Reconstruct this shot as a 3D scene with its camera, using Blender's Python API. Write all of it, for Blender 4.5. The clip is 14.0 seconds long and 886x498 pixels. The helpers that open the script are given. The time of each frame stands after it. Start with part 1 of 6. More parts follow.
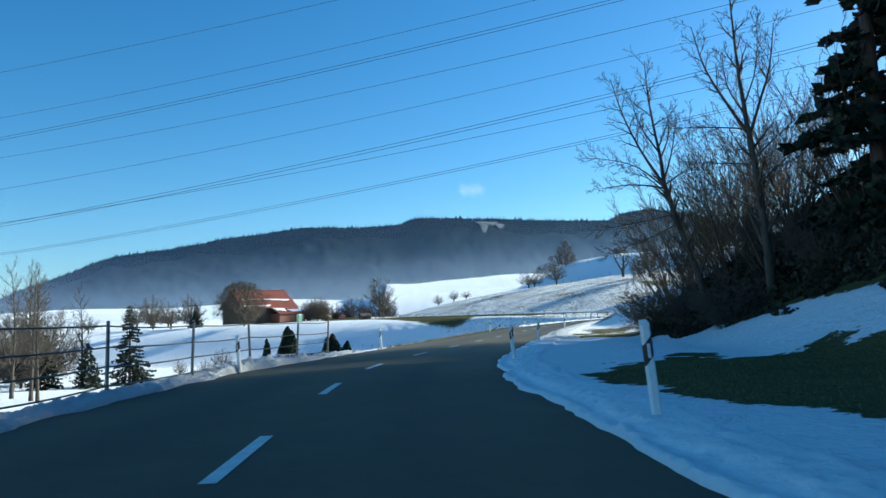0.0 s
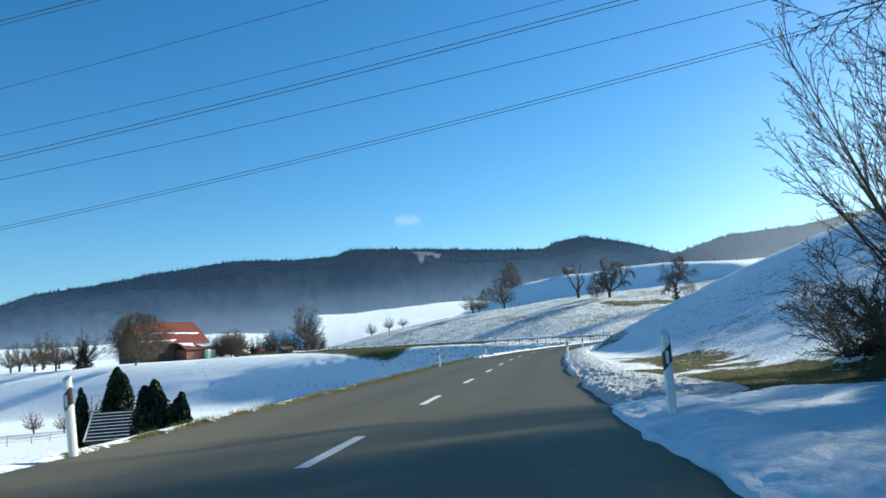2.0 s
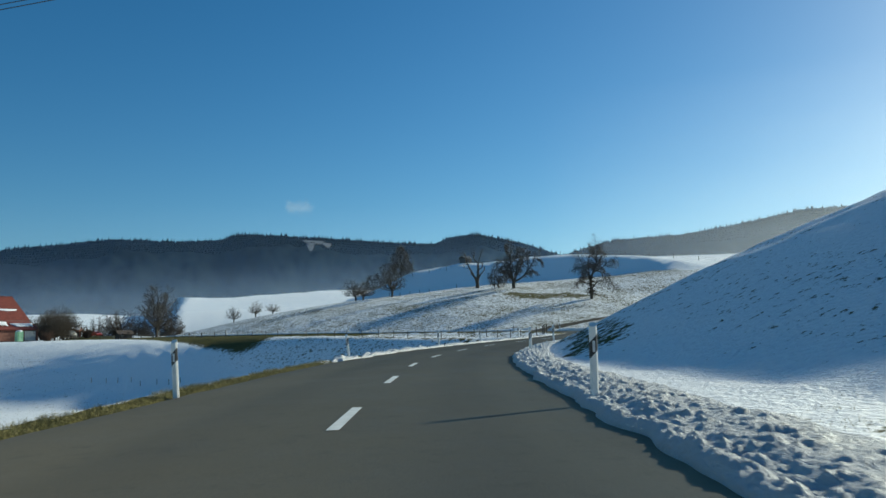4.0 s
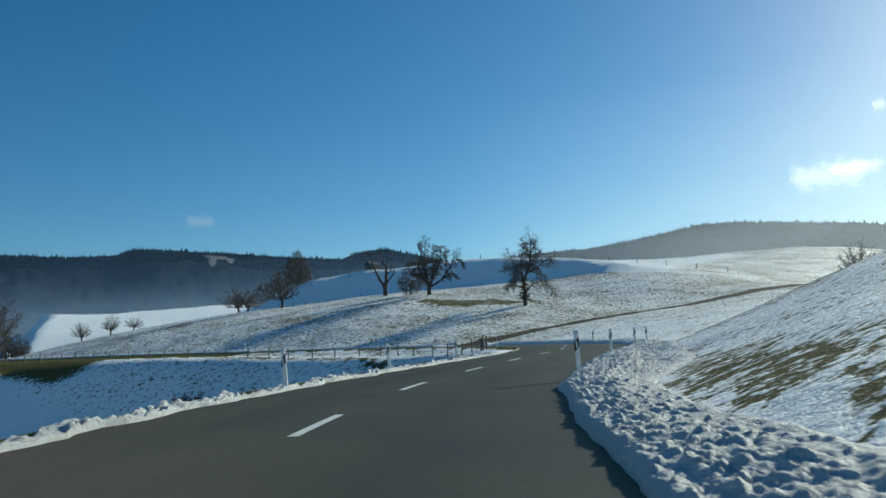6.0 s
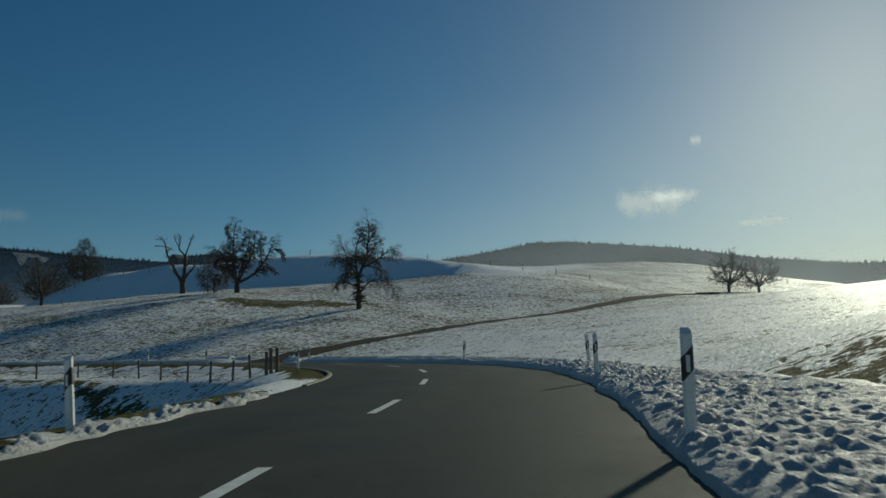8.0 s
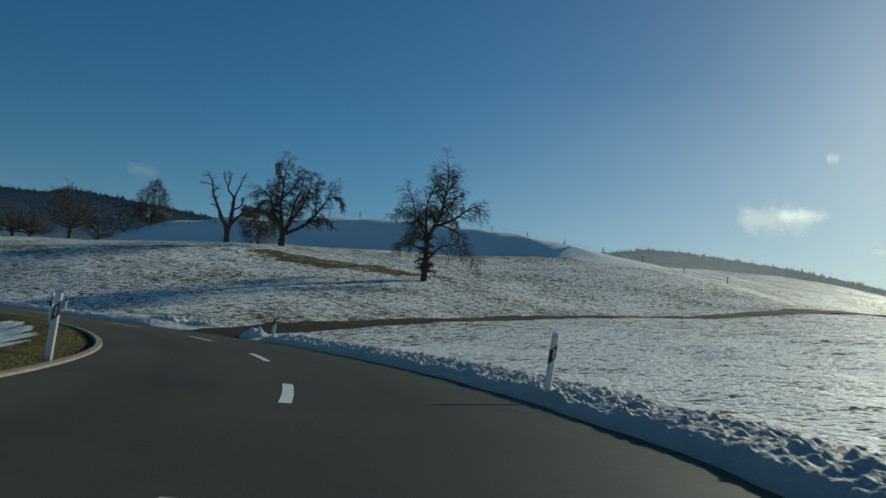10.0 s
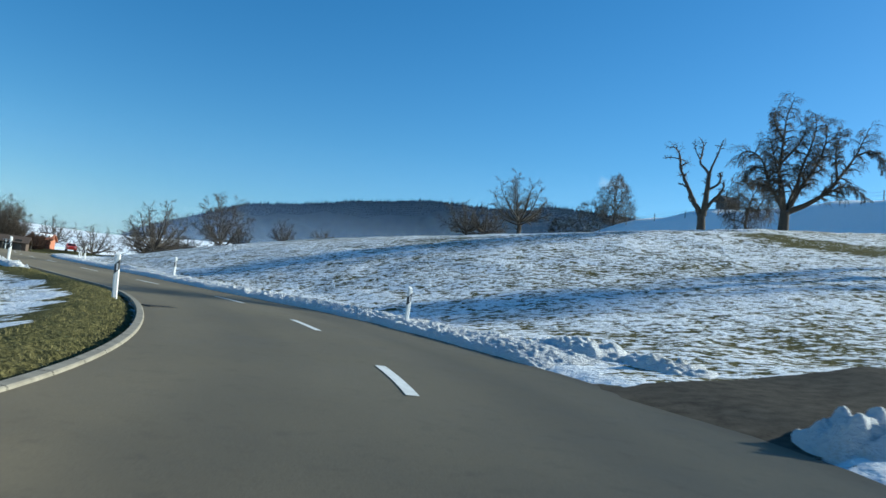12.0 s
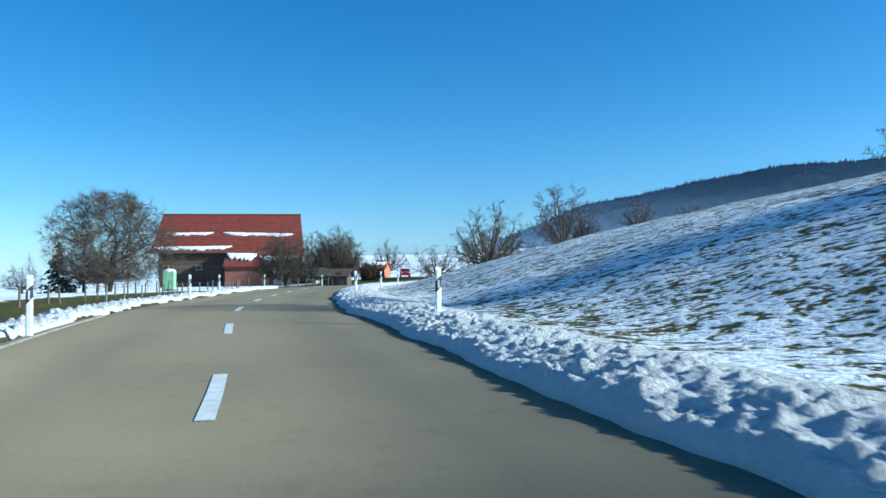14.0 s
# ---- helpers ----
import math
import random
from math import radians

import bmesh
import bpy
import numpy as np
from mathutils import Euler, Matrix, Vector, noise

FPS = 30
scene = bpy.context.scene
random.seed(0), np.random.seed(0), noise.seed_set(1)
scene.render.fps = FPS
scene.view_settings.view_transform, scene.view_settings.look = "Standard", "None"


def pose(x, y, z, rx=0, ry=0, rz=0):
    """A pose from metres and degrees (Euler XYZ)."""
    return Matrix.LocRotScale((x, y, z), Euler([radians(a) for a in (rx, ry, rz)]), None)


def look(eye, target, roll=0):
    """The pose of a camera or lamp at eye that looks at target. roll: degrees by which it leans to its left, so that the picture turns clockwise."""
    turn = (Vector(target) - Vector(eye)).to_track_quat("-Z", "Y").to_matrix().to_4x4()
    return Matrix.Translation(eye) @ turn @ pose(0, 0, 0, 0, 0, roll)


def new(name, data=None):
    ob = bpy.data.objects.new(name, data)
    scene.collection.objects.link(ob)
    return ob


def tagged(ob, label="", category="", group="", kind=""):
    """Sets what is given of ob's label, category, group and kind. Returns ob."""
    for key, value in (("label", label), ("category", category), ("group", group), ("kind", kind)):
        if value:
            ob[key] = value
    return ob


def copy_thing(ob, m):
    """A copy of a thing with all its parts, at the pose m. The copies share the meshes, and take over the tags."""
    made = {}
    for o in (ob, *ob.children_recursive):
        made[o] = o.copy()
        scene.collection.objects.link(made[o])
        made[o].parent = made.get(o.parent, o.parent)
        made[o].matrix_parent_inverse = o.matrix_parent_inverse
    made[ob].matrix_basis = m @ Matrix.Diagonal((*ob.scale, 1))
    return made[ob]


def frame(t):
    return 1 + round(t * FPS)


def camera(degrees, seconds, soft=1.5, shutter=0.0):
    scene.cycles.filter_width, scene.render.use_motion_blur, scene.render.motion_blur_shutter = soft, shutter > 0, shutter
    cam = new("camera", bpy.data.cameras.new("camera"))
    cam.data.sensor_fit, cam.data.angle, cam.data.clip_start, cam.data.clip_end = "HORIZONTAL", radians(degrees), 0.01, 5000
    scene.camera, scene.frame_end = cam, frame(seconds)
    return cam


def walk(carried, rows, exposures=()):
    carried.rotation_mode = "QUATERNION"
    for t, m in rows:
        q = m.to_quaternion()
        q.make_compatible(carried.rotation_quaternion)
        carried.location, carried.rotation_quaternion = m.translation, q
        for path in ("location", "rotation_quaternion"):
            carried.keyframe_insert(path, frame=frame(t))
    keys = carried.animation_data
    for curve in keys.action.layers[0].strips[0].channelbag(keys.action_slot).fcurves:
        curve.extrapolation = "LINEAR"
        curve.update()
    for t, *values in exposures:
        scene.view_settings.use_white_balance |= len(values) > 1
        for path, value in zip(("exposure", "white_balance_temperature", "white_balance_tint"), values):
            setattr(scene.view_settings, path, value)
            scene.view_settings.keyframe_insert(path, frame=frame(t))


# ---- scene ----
# ---- camera ----
cam = camera(59.6, 14.0, soft=1.5, shutter=0.1)
# seconds, x, y, z, then the turn in degrees
PATH = [
    (0.00, 0.000, -0.000, 1.250, 95.52, 2.17, -0.00),
    (0.50, -0.199, 8.226, 1.227, 96.86, 1.55, -0.20),
    (1.00, -0.118, 16.551, 1.182, 97.73, 1.63, -1.79),
    (1.50, 0.370, 25.066, 1.149, 97.86, 2.27, -3.32),
    (2.00, 1.257, 33.647, 1.151, 97.60, 3.67, -4.56),
    (2.50, 2.467, 42.156, 1.182, 97.05, 4.12, -7.65),
    (3.00, 3.904, 50.785, 1.220, 96.71, 3.28, -9.96),
    (3.58, 5.685, 60.752, 1.267, 96.66, 2.31, -11.83),
    (4.15, 7.757, 70.722, 1.328, 96.79, 1.33, -13.25),
    (4.72, 10.163, 80.570, 1.415, 97.03, 0.71, -14.65),
    (5.30, 12.949, 90.169, 1.539, 97.29, 0.83, -16.47),
    (5.50, 13.931, 93.564, 1.597, 97.70, 1.25, -17.00),
    (6.00, 16.592, 101.652, 1.718, 97.65, 2.57, -19.59),
    (6.50, 19.666, 109.407, 1.864, 97.31, 3.45, -23.25),
    (7.00, 23.184, 116.779, 1.991, 97.31, 3.73, -26.97),
    (7.20, 24.757, 119.714, 2.069, 97.17, 3.58, -28.40),
    (7.73, 28.930, 126.993, 2.242, 97.62, 2.53, -30.73),
    (8.25, 33.532, 133.601, 2.430, 98.39, 0.84, -32.24),
    (8.78, 38.148, 139.886, 2.600, 98.97, -1.13, -32.53),
    (9.30, 42.362, 146.195, 2.721, 98.83, -3.01, -31.17),
    (9.50, 43.863, 148.614, 2.749, 98.27, -3.77, -29.87),
    (9.80, 46.051, 152.324, 2.801, 97.50, -4.70, -27.05),
    (10.20, 48.534, 157.449, 2.937, 97.02, -5.95, -21.82),
    (10.50, 49.977, 161.382, 3.048, 96.54, -6.91, -17.24),
    (11.00, 51.539, 168.404, 3.268, 95.29, -8.38, -8.38),
    (11.50, 51.886, 175.616, 3.401, 95.03, -8.01, 1.28),
    (12.00, 51.205, 182.803, 3.574, 94.20, -6.94, 9.40),
    (12.50, 49.410, 189.959, 3.712, 93.48, -4.93, 15.94),
    (13.00, 46.842, 196.667, 3.821, 93.19, -2.24, 21.82),
    (13.50, 43.156, 203.705, 3.988, 92.60, -0.60, 29.11),
    (14.00, 38.907, 209.760, 4.136, 92.53, 0.79, 35.07),
]
EXPOSURES = [(0.0, 1.0, 5750, -5), (0.5, 1.12, 5850, -5), (1.5, 1.0, 5900, -4), (2.5, 0.68, 6000, -3), (3.0, 0.22, 6100, -4), (5.5, 0.2, 5950, -8), (6.0, 0.12, 5950, -8), (7.0, -0.5, 6100, -10), (9.3, -1.05, 6900, -8), (10.0, -0.6, 6250, -8), (10.6, 0.05, 6250, -6), (11.2, 0.5, 6050, -4), (12.5, 0.8, 5450, -4), (14.0, 0.84, 5080, -6)]
walk(cam, [(t, pose(x, y, z, rx, ry, rz)) for t, x, y, z, rx, ry, rz in PATH], EXPOSURES)

# ---- light ----
SUN_AZ, SUN_EL = radians(62.0), radians(19.8)
SUN_WAY = Vector((math.sin(SUN_AZ) * math.cos(SUN_EL), math.cos(SUN_AZ) * math.cos(SUN_EL), math.sin(SUN_EL)))
world = bpy.data.worlds.new("world")
scene.world = world
world.use_nodes = True
wn, wl = world.node_tree.nodes, world.node_tree.links
sky = wn.new("ShaderNodeTexSky")
sky.sky_type, sky.sun_disc = "NISHITA", False
sky.sun_elevation, sky.sun_rotation = SUN_EL, SUN_AZ
sky.altitude, sky.air_density, sky.dust_density, sky.ozone_density = 700.0, 1.0, 0.6, 3.0
wn["Background"].inputs["Strength"].default_value = 0.085
tone = wn.new("ShaderNodeHueSaturation")
tone.inputs["Saturation"].default_value = 1.26
wl.new(sky.outputs[0], tone.inputs["Color"])
wl.new(tone.outputs[0], wn["Background"].inputs["Color"])
sun = new("sun", bpy.data.lights.new("sun", "SUN"))
sun.data.energy, sun.data.angle, sun.data.color = 5.0, radians(2.0), (1.0, 0.90, 0.75)
sun.matrix_world = look(SUN_WAY * 100.0, (0, 0, 0))


# ---- materials ----
def material(name):
    m = bpy.data.materials.new(name)
    m.use_nodes = True
    return m, m.node_tree.nodes, m.node_tree.links, m.node_tree.nodes["Principled BSDF"]


def noise_node(nodes, links, scale, detail=4.0, rough=0.55, stretch=None, where="Object", distortion=0.0):
    co = nodes.new("ShaderNodeTexCoord")
    t = nodes.new("ShaderNodeTexNoise")
    t.inputs["Scale"].default_value, t.inputs["Detail"].default_value = scale, detail
    t.inputs["Roughness"].default_value, t.inputs["Distortion"].default_value = rough, distortion
    if stretch:
        mp = nodes.new("ShaderNodeMapping")
        mp.inputs["Scale"].default_value = stretch[:3]
        if len(stretch) > 3:
            mp.inputs["Rotation"].default_value = (0, 0, radians(stretch[3]))
        links.new(co.outputs[where], mp.inputs[0])
        links.new(mp.outputs[0], t.inputs["Vector"])
    else:
        links.new(co.outputs[where], t.inputs["Vector"])
    return t


def ramp(nodes, links, source, stops):
    r = nodes.new("ShaderNodeValToRGB")
    e = r.color_ramp.elements
    while len(e) < len(stops):
        e.new(0.5)
    for k, (at, col) in zip(e, stops):
        k.position = at
        k.color = (*col, 1) if len(col) == 3 else col
    links.new(source, r.inputs[0])
    return r.outputs[0]


def mix(nodes, links, fac, a, b, kind="MIX"):
    n = nodes.new("ShaderNodeMix")
    n.data_type, n.blend_type = "RGBA", kind
    for sock, v in ((n.inputs[0], fac), (n.inputs[6], a), (n.inputs[7], b)):
        if isinstance(v, (int, float)):
            sock.default_value = v
        elif isinstance(v, tuple):
            sock.default_value = (*v, 1)
        else:
            links.new(v, sock)
    return n.outputs[2]


def calc(nodes, links, op, a, b):
    n = nodes.new("ShaderNodeMath")
    n.operation = op
    for sock, v in zip(n.inputs, (a, b)):
        if isinstance(v, (int, float)):
            sock.default_value = v
        else:
            links.new(v, sock)
    return n.outputs[0]


def bump(nodes, links, p, height, strength, distance):
    b = nodes.new("ShaderNodeBump")
    b.inputs["Strength"].default_value, b.inputs["Distance"].default_value = strength, distance
    links.new(height, b.inputs["Height"])
    links.new(b.outputs[0], p.inputs["Normal"])
    return b


def plain(name, a, b, rough=0.7, scale=6.0, metal=0.0, bumps=0.0, stretch=None, per_thing=0.0):
    """A surface with two tones of one colour, grain and a little relief."""
    m, n, l, p = material(name)
    t1 = noise_node(n, l, scale, 5.0, 0.6, stretch)
    t2 = noise_node(n, l, scale * 9, 3.0, 0.6, stretch)
    f = calc(n, l, "ADD", calc(n, l, "MULTIPLY", t1.outputs[0], 0.65), calc(n, l, "MULTIPLY", t2.outputs[0], 0.35))
    c = ramp(n, l, f, [(0.35, a), (0.65, b)])
    if per_thing:
        o = n.new("ShaderNodeObjectInfo")
        c = mix(n, l, calc(n, l, "MULTIPLY", o.outputs["Random"], per_thing), c, tuple(0.45 * v for v in a))
    l.new(c, p.inputs["Base Color"])
    p.inputs["Roughness"].default_value, p.inputs["Metallic"].default_value = rough, metal
    if bumps:
        bump(n, l, p, f, 0.6, bumps)
    return m


def ground_material():
    m, n, l, p = material("snowy_meadow")
    at = n.new("ShaderNodeAttribute")
    at.attribute_name = "bare"
    clump = noise_node(n, l, 1.7, 3.0, 0.55, (1.0, 1.25, 1.0), distortion=0.6)
    tuft = noise_node(n, l, 4.6, 4.0, 0.62, (1.0, 1.3, 1.0), distortion=0.3)
    broad = noise_node(n, l, 0.09, 4.0, 0.55)
    f = calc(n, l, "ADD", calc(n, l, "MULTIPLY", clump.outputs[0], 0.54), calc(n, l, "MULTIPLY", tuft.outputs[0], 0.58))
    f = calc(n, l, "ADD", f, calc(n, l, "MULTIPLY", broad.outputs[0], 0.18))
    cover = calc(n, l, "ADD", f, calc(n, l, "SUBTRACT", at.outputs["Fac"], 0.5))
    blade = noise_node(n, l, 14.0, 4.0, 0.7)
    tone = noise_node(n, l, 0.5, 4.0, 0.6)
    grass = mix(n, l, tone.outputs[0], ramp(n, l, blade.outputs[0], [(0.32, (0.032, 0.037, 0.015)), (0.68, (0.120, 0.116, 0.046))]),
                ramp(n, l, blade.outputs[0], [(0.32, (0.055, 0.050, 0.020)), (0.68, (0.215, 0.180, 0.074))]))
    crust = noise_node(n, l, 5.0, 5.0, 0.65)
    snow = ramp(n, l, crust.outputs[0], [(0.3, (0.80, 0.82, 0.86)), (0.6, (0.91, 0.92, 0.93))])
    mask = ramp(n, l, cover, [(0.63, (0, 0, 0)), (0.675, (1, 1, 1))])
    l.new(mix(n, l, mask, snow, grass), p.inputs["Base Color"])
    l.new(ramp(n, l, mask, [(0.0, (0.60, 0.60, 0.60)), (1.0, (0.9, 0.9, 0.9))]), p.inputs["Roughness"])
    l.new(ramp(n, l, mask, [(0.0, (0.5, 0.5, 0.5)), (1.0, (0.03, 0.03, 0.03))]), p.inputs["Specular IOR Level"])
    l.new(ramp(n, l, mask, [(0.0, (0.25, 0.25, 0.25)), (1.0, (0.0, 0.0, 0.0))]), p.inputs["Sheen Weight"])
    h = calc(n, l, "SUBTRACT", calc(n, l, "ADD", calc(n, l, "MULTIPLY", crust.outputs[0], 0.22), calc(n, l, "MULTIPLY", blade.outputs[0], 0.06)), calc(n, l, "MULTIPLY", cover, 0.9))
    bump(n, l, p, h, 1.0, 0.30)
    return m


def snow_material(name, dirty=0.25, relief=0.20):
    m, n, l, p = material(name)
    lump = noise_node(n, l, 8.5, 6.0, 0.70)
    grit = noise_node(n, l, 26.0, 4.0, 0.7)
    stain = noise_node(n, l, 0.8, 4.0, 0.6)
    snow = ramp(n, l, lump.outputs[0], [(0.3, (0.78, 0.80, 0.84)), (0.65, (0.91, 0.92, 0.93))])
    dirt = ramp(n, l, grit.outputs[0], [(0.4, (0.34, 0.29, 0.21)), (0.7, (0.74, 0.69, 0.57))])
    f = ramp(n, l, calc(n, l, "MULTIPLY", stain.outputs[0], grit.outputs[0]), [(0.27, (0, 0, 0)), (0.45, (dirty, dirty, dirty))])
    l.new(mix(n, l, f, snow, dirt), p.inputs["Base Color"])
    p.inputs["Roughness"].default_value = 0.60
    p.inputs["Specular IOR Level"].default_value = 0.5
    p.inputs["Sheen Weight"].default_value = 0.35
    bump(n, l, p, calc(n, l, "ADD", lump.outputs[0], calc(n, l, "MULTIPLY", grit.outputs[0], 0.25)), 1.0, relief)
    return m


def asphalt_material():
    m, n, l, p = material("asphalt")
    grain = noise_node(n, l, 90.0, 4.0, 0.75)
    patch = noise_node(n, l, 0.45, 6.0, 0.66)
    stain = noise_node(n, l, 3.0, 5.0, 0.7)
    at = n.new("ShaderNodeAttribute")
    at.attribute_name = "wear"
    c = ramp(n, l, grain.outputs[0], [(0.3, (0.110, 0.092, 0.063)), (0.7, (0.265, 0.222, 0.151))])
    c = mix(n, l, ramp(n, l, patch.outputs[0], [(0.35, (0, 0, 0)), (0.7, (0.45, 0.45, 0.45))]), c, (0.192, 0.161, 0.109))
    c = mix(n, l, ramp(n, l, stain.outputs[0], [(0.55, (0, 0, 0)), (0.75, (0.35, 0.35, 0.35))]), c, (0.075, 0.066, 0.051))
    c = mix(n, l, calc(n, l, "MULTIPLY", at.outputs["Fac"], 0.6), c, (0.10, 0.090, 0.072))
    # asphalt tone painted darker for shade and melt water, lighter where sunlit
    shade_at = n.new("ShaderNodeAttribute")
    shade_at.attribute_name = "shade_damp"
    shade_mask = calc(n, l, "MULTIPLY", shade_at.outputs["Fac"], ramp(n, l, patch.outputs[0], [(0.30, (1, 1, 1)), (0.75, (0.6, 0.6, 0.6))]))
    c = mix(n, l, shade_mask, mix(n, l, 1.0, c, (1.35, 1.35, 1.35), "MULTIPLY"), mix(n, l, 1.0, c, (0.34, 0.34, 0.36), "MULTIPLY"))
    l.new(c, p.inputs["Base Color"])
    l.new(ramp(n, l, patch.outputs[0], [(0.3, (0.62, 0.62, 0.62)), (0.7, (0.85, 0.85, 0.85))]), p.inputs["Roughness"])
    p.inputs["Specular IOR Level"].default_value = 0.07
    p.inputs["Diffuse Roughness"].default_value = 1.0
    bump(n, l, p, grain.outputs[0], 0.5, 0.006)
    return m


def leaf_material(name, a, b):
    m, n, l, p = material(name)
    g = n.new("ShaderNodeNewGeometry")
    l.new(ramp(n, l, g.outputs["Random Per Island"], [(0.0, a), (1.0, b)]), p.inputs["Base Color"])
    p.inputs["Roughness"].default_value = 0.65
    p.inputs["Specular IOR Level"].default_value = 0.25
    return m


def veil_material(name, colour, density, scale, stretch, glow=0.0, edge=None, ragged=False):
    """Mist and cloud, or tinted sheets painting haze and glare; dense at the uv's middle."""
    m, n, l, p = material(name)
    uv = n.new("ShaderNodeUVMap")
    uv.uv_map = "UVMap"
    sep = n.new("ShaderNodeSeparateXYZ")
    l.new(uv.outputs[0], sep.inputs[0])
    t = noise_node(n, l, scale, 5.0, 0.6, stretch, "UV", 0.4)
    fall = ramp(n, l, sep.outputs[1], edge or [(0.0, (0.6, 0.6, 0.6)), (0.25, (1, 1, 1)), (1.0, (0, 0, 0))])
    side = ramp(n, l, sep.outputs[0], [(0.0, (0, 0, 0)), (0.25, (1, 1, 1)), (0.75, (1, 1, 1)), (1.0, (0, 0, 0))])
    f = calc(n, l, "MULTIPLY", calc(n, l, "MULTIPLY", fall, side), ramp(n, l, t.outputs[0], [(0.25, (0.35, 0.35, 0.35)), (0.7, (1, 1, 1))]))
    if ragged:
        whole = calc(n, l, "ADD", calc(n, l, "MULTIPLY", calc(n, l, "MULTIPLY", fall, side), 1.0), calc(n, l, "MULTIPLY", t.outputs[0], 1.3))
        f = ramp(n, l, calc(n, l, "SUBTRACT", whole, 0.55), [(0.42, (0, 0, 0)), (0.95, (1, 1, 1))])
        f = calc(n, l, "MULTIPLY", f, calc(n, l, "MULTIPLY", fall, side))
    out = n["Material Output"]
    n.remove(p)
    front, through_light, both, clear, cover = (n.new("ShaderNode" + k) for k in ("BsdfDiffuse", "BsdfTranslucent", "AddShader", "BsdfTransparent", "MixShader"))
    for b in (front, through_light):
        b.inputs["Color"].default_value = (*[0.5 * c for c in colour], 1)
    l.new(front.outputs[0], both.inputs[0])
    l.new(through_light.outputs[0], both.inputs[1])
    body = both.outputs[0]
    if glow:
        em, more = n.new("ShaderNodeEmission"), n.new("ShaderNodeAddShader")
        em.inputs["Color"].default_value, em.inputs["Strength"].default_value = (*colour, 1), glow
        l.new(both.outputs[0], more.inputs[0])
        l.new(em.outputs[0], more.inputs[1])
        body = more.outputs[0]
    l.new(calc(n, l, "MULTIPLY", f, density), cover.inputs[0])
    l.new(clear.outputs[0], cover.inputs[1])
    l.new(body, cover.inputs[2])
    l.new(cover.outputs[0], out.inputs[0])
    return m


M_GROUND = ground_material()
M_BANK = snow_material("ploughed_snow", 0.5, 0.24)
M_SNOW = snow_material("clean_snow", 0.1, 0.05)
M_DIRTY = snow_material("dirty_snow", 1.0)
M_ASPHALT = asphalt_material()
M_PAINT = plain("road_paint", (0.55, 0.55, 0.52), (0.80, 0.80, 0.77), 0.6, 5.0)
M_KERB = plain("kerb_stone", (0.17, 0.15, 0.115), (0.29, 0.262, 0.205), 0.85, 4.0, bumps=0.01)
M_GRAVEL = plain("track_tarmac", (0.040, 0.035, 0.028), (0.098, 0.087, 0.069), 0.9, 3.0, bumps=0.02)
M_GRAVEL.node_tree.nodes["Principled BSDF"].inputs["Specular IOR Level"].default_value = 0.03
M_BARK = plain("bark", (0.028, 0.022, 0.016), (0.085, 0.068, 0.050), 0.85, 3.0, bumps=0.02, stretch=(3, 3, 0.6))
M_TWIG = plain("twigs", (0.045, 0.034, 0.024), (0.110, 0.085, 0.060), 0.8, 2.0)
M_REDTWIG = plain("reddish_twigs", (0.10, 0.05, 0.03), (0.20, 0.11, 0.07), 0.8, 2.0)
M_NEEDLE = leaf_material("spruce_needles", (0.008, 0.014, 0.010), (0.030, 0.042, 0.026))
M_THUJA = leaf_material("thuja_scales", (0.010, 0.018, 0.010), (0.040, 0.055, 0.026))
M_BRAMBLE = leaf_material("bramble_leaves", (0.010, 0.010, 0.006), (0.040, 0.036, 0.020))
M_GRASS = leaf_material("winter_grass", (0.11, 0.105, 0.038), (0.32, 0.27, 0.11))
M_WHITE = plain("white_plastic", (0.72, 0.72, 0.70), (0.84, 0.84, 0.82), 0.45, 3.0)
M_BLACK = plain("black_band", (0.012, 0.012, 0.014), (0.03, 0.03, 0.032), 0.45, 4.0)
M_REFLECT = plain("reflector", (0.55, 0.56, 0.58), (0.75, 0.76, 0.78), 0.2, 30.0)
M_METAL = plain("galvanised_post", (0.10, 0.10, 0.10), (0.24, 0.24, 0.23), 0.55, 5.0, metal=0.4)
M_WIRE = plain("fence_wire", (0.03, 0.03, 0.03), (0.08, 0.08, 0.08), 0.6, 5.0)
M_CABLE = plain("cable", (0.03, 0.035, 0.04), (0.06, 0.065, 0.07), 0.6, 1.0)
M_WOOD = plain("weathered_wood", (0.06, 0.048, 0.036), (0.17, 0.14, 0.11), 0.8, 3.0, bumps=0.01, stretch=(4, 4, 0.5))
M_ROOF = plain("red_tiles", (0.13, 0.024, 0.017), (0.24, 0.050, 0.032), 0.75, 1.2, bumps=0.03)
M_TILE = plain("dark_tiles", (0.035, 0.028, 0.026), (0.085, 0.07, 0.064), 0.7, 1.5, per_thing=0.5)
M_WALL = plain("dark_boards", (0.05, 0.035, 0.026), (0.13, 0.09, 0.065), 0.8, 2.0, bumps=0.02, stretch=(5, 5, 0.4))
M_REDWALL = plain("red_brown_boards", (0.16, 0.06, 0.04), (0.30, 0.13, 0.09), 0.8, 2.0, bumps=0.02, stretch=(5, 5, 0.4))
M_PLASTER = plain("plaster", (0.50, 0.48, 0.43), (0.68, 0.66, 0.60), 0.85, 1.5)
M_FOREST = plain("forest", (0.006, 0.011, 0.013), (0.018, 0.026, 0.028), 0.9, 0.03)
M_FOREST.node_tree.nodes["Principled BSDF"].inputs["Specular IOR Level"].default_value = 0.0
M_GREEN = plain("green_plastic", (0.22, 0.42, 0.24), (0.34, 0.55, 0.34), 0.5, 2.0)
M_RED = plain("red_lacquer", (0.32, 0.02, 0.02), (0.45, 0.04, 0.03), 0.3, 2.0)
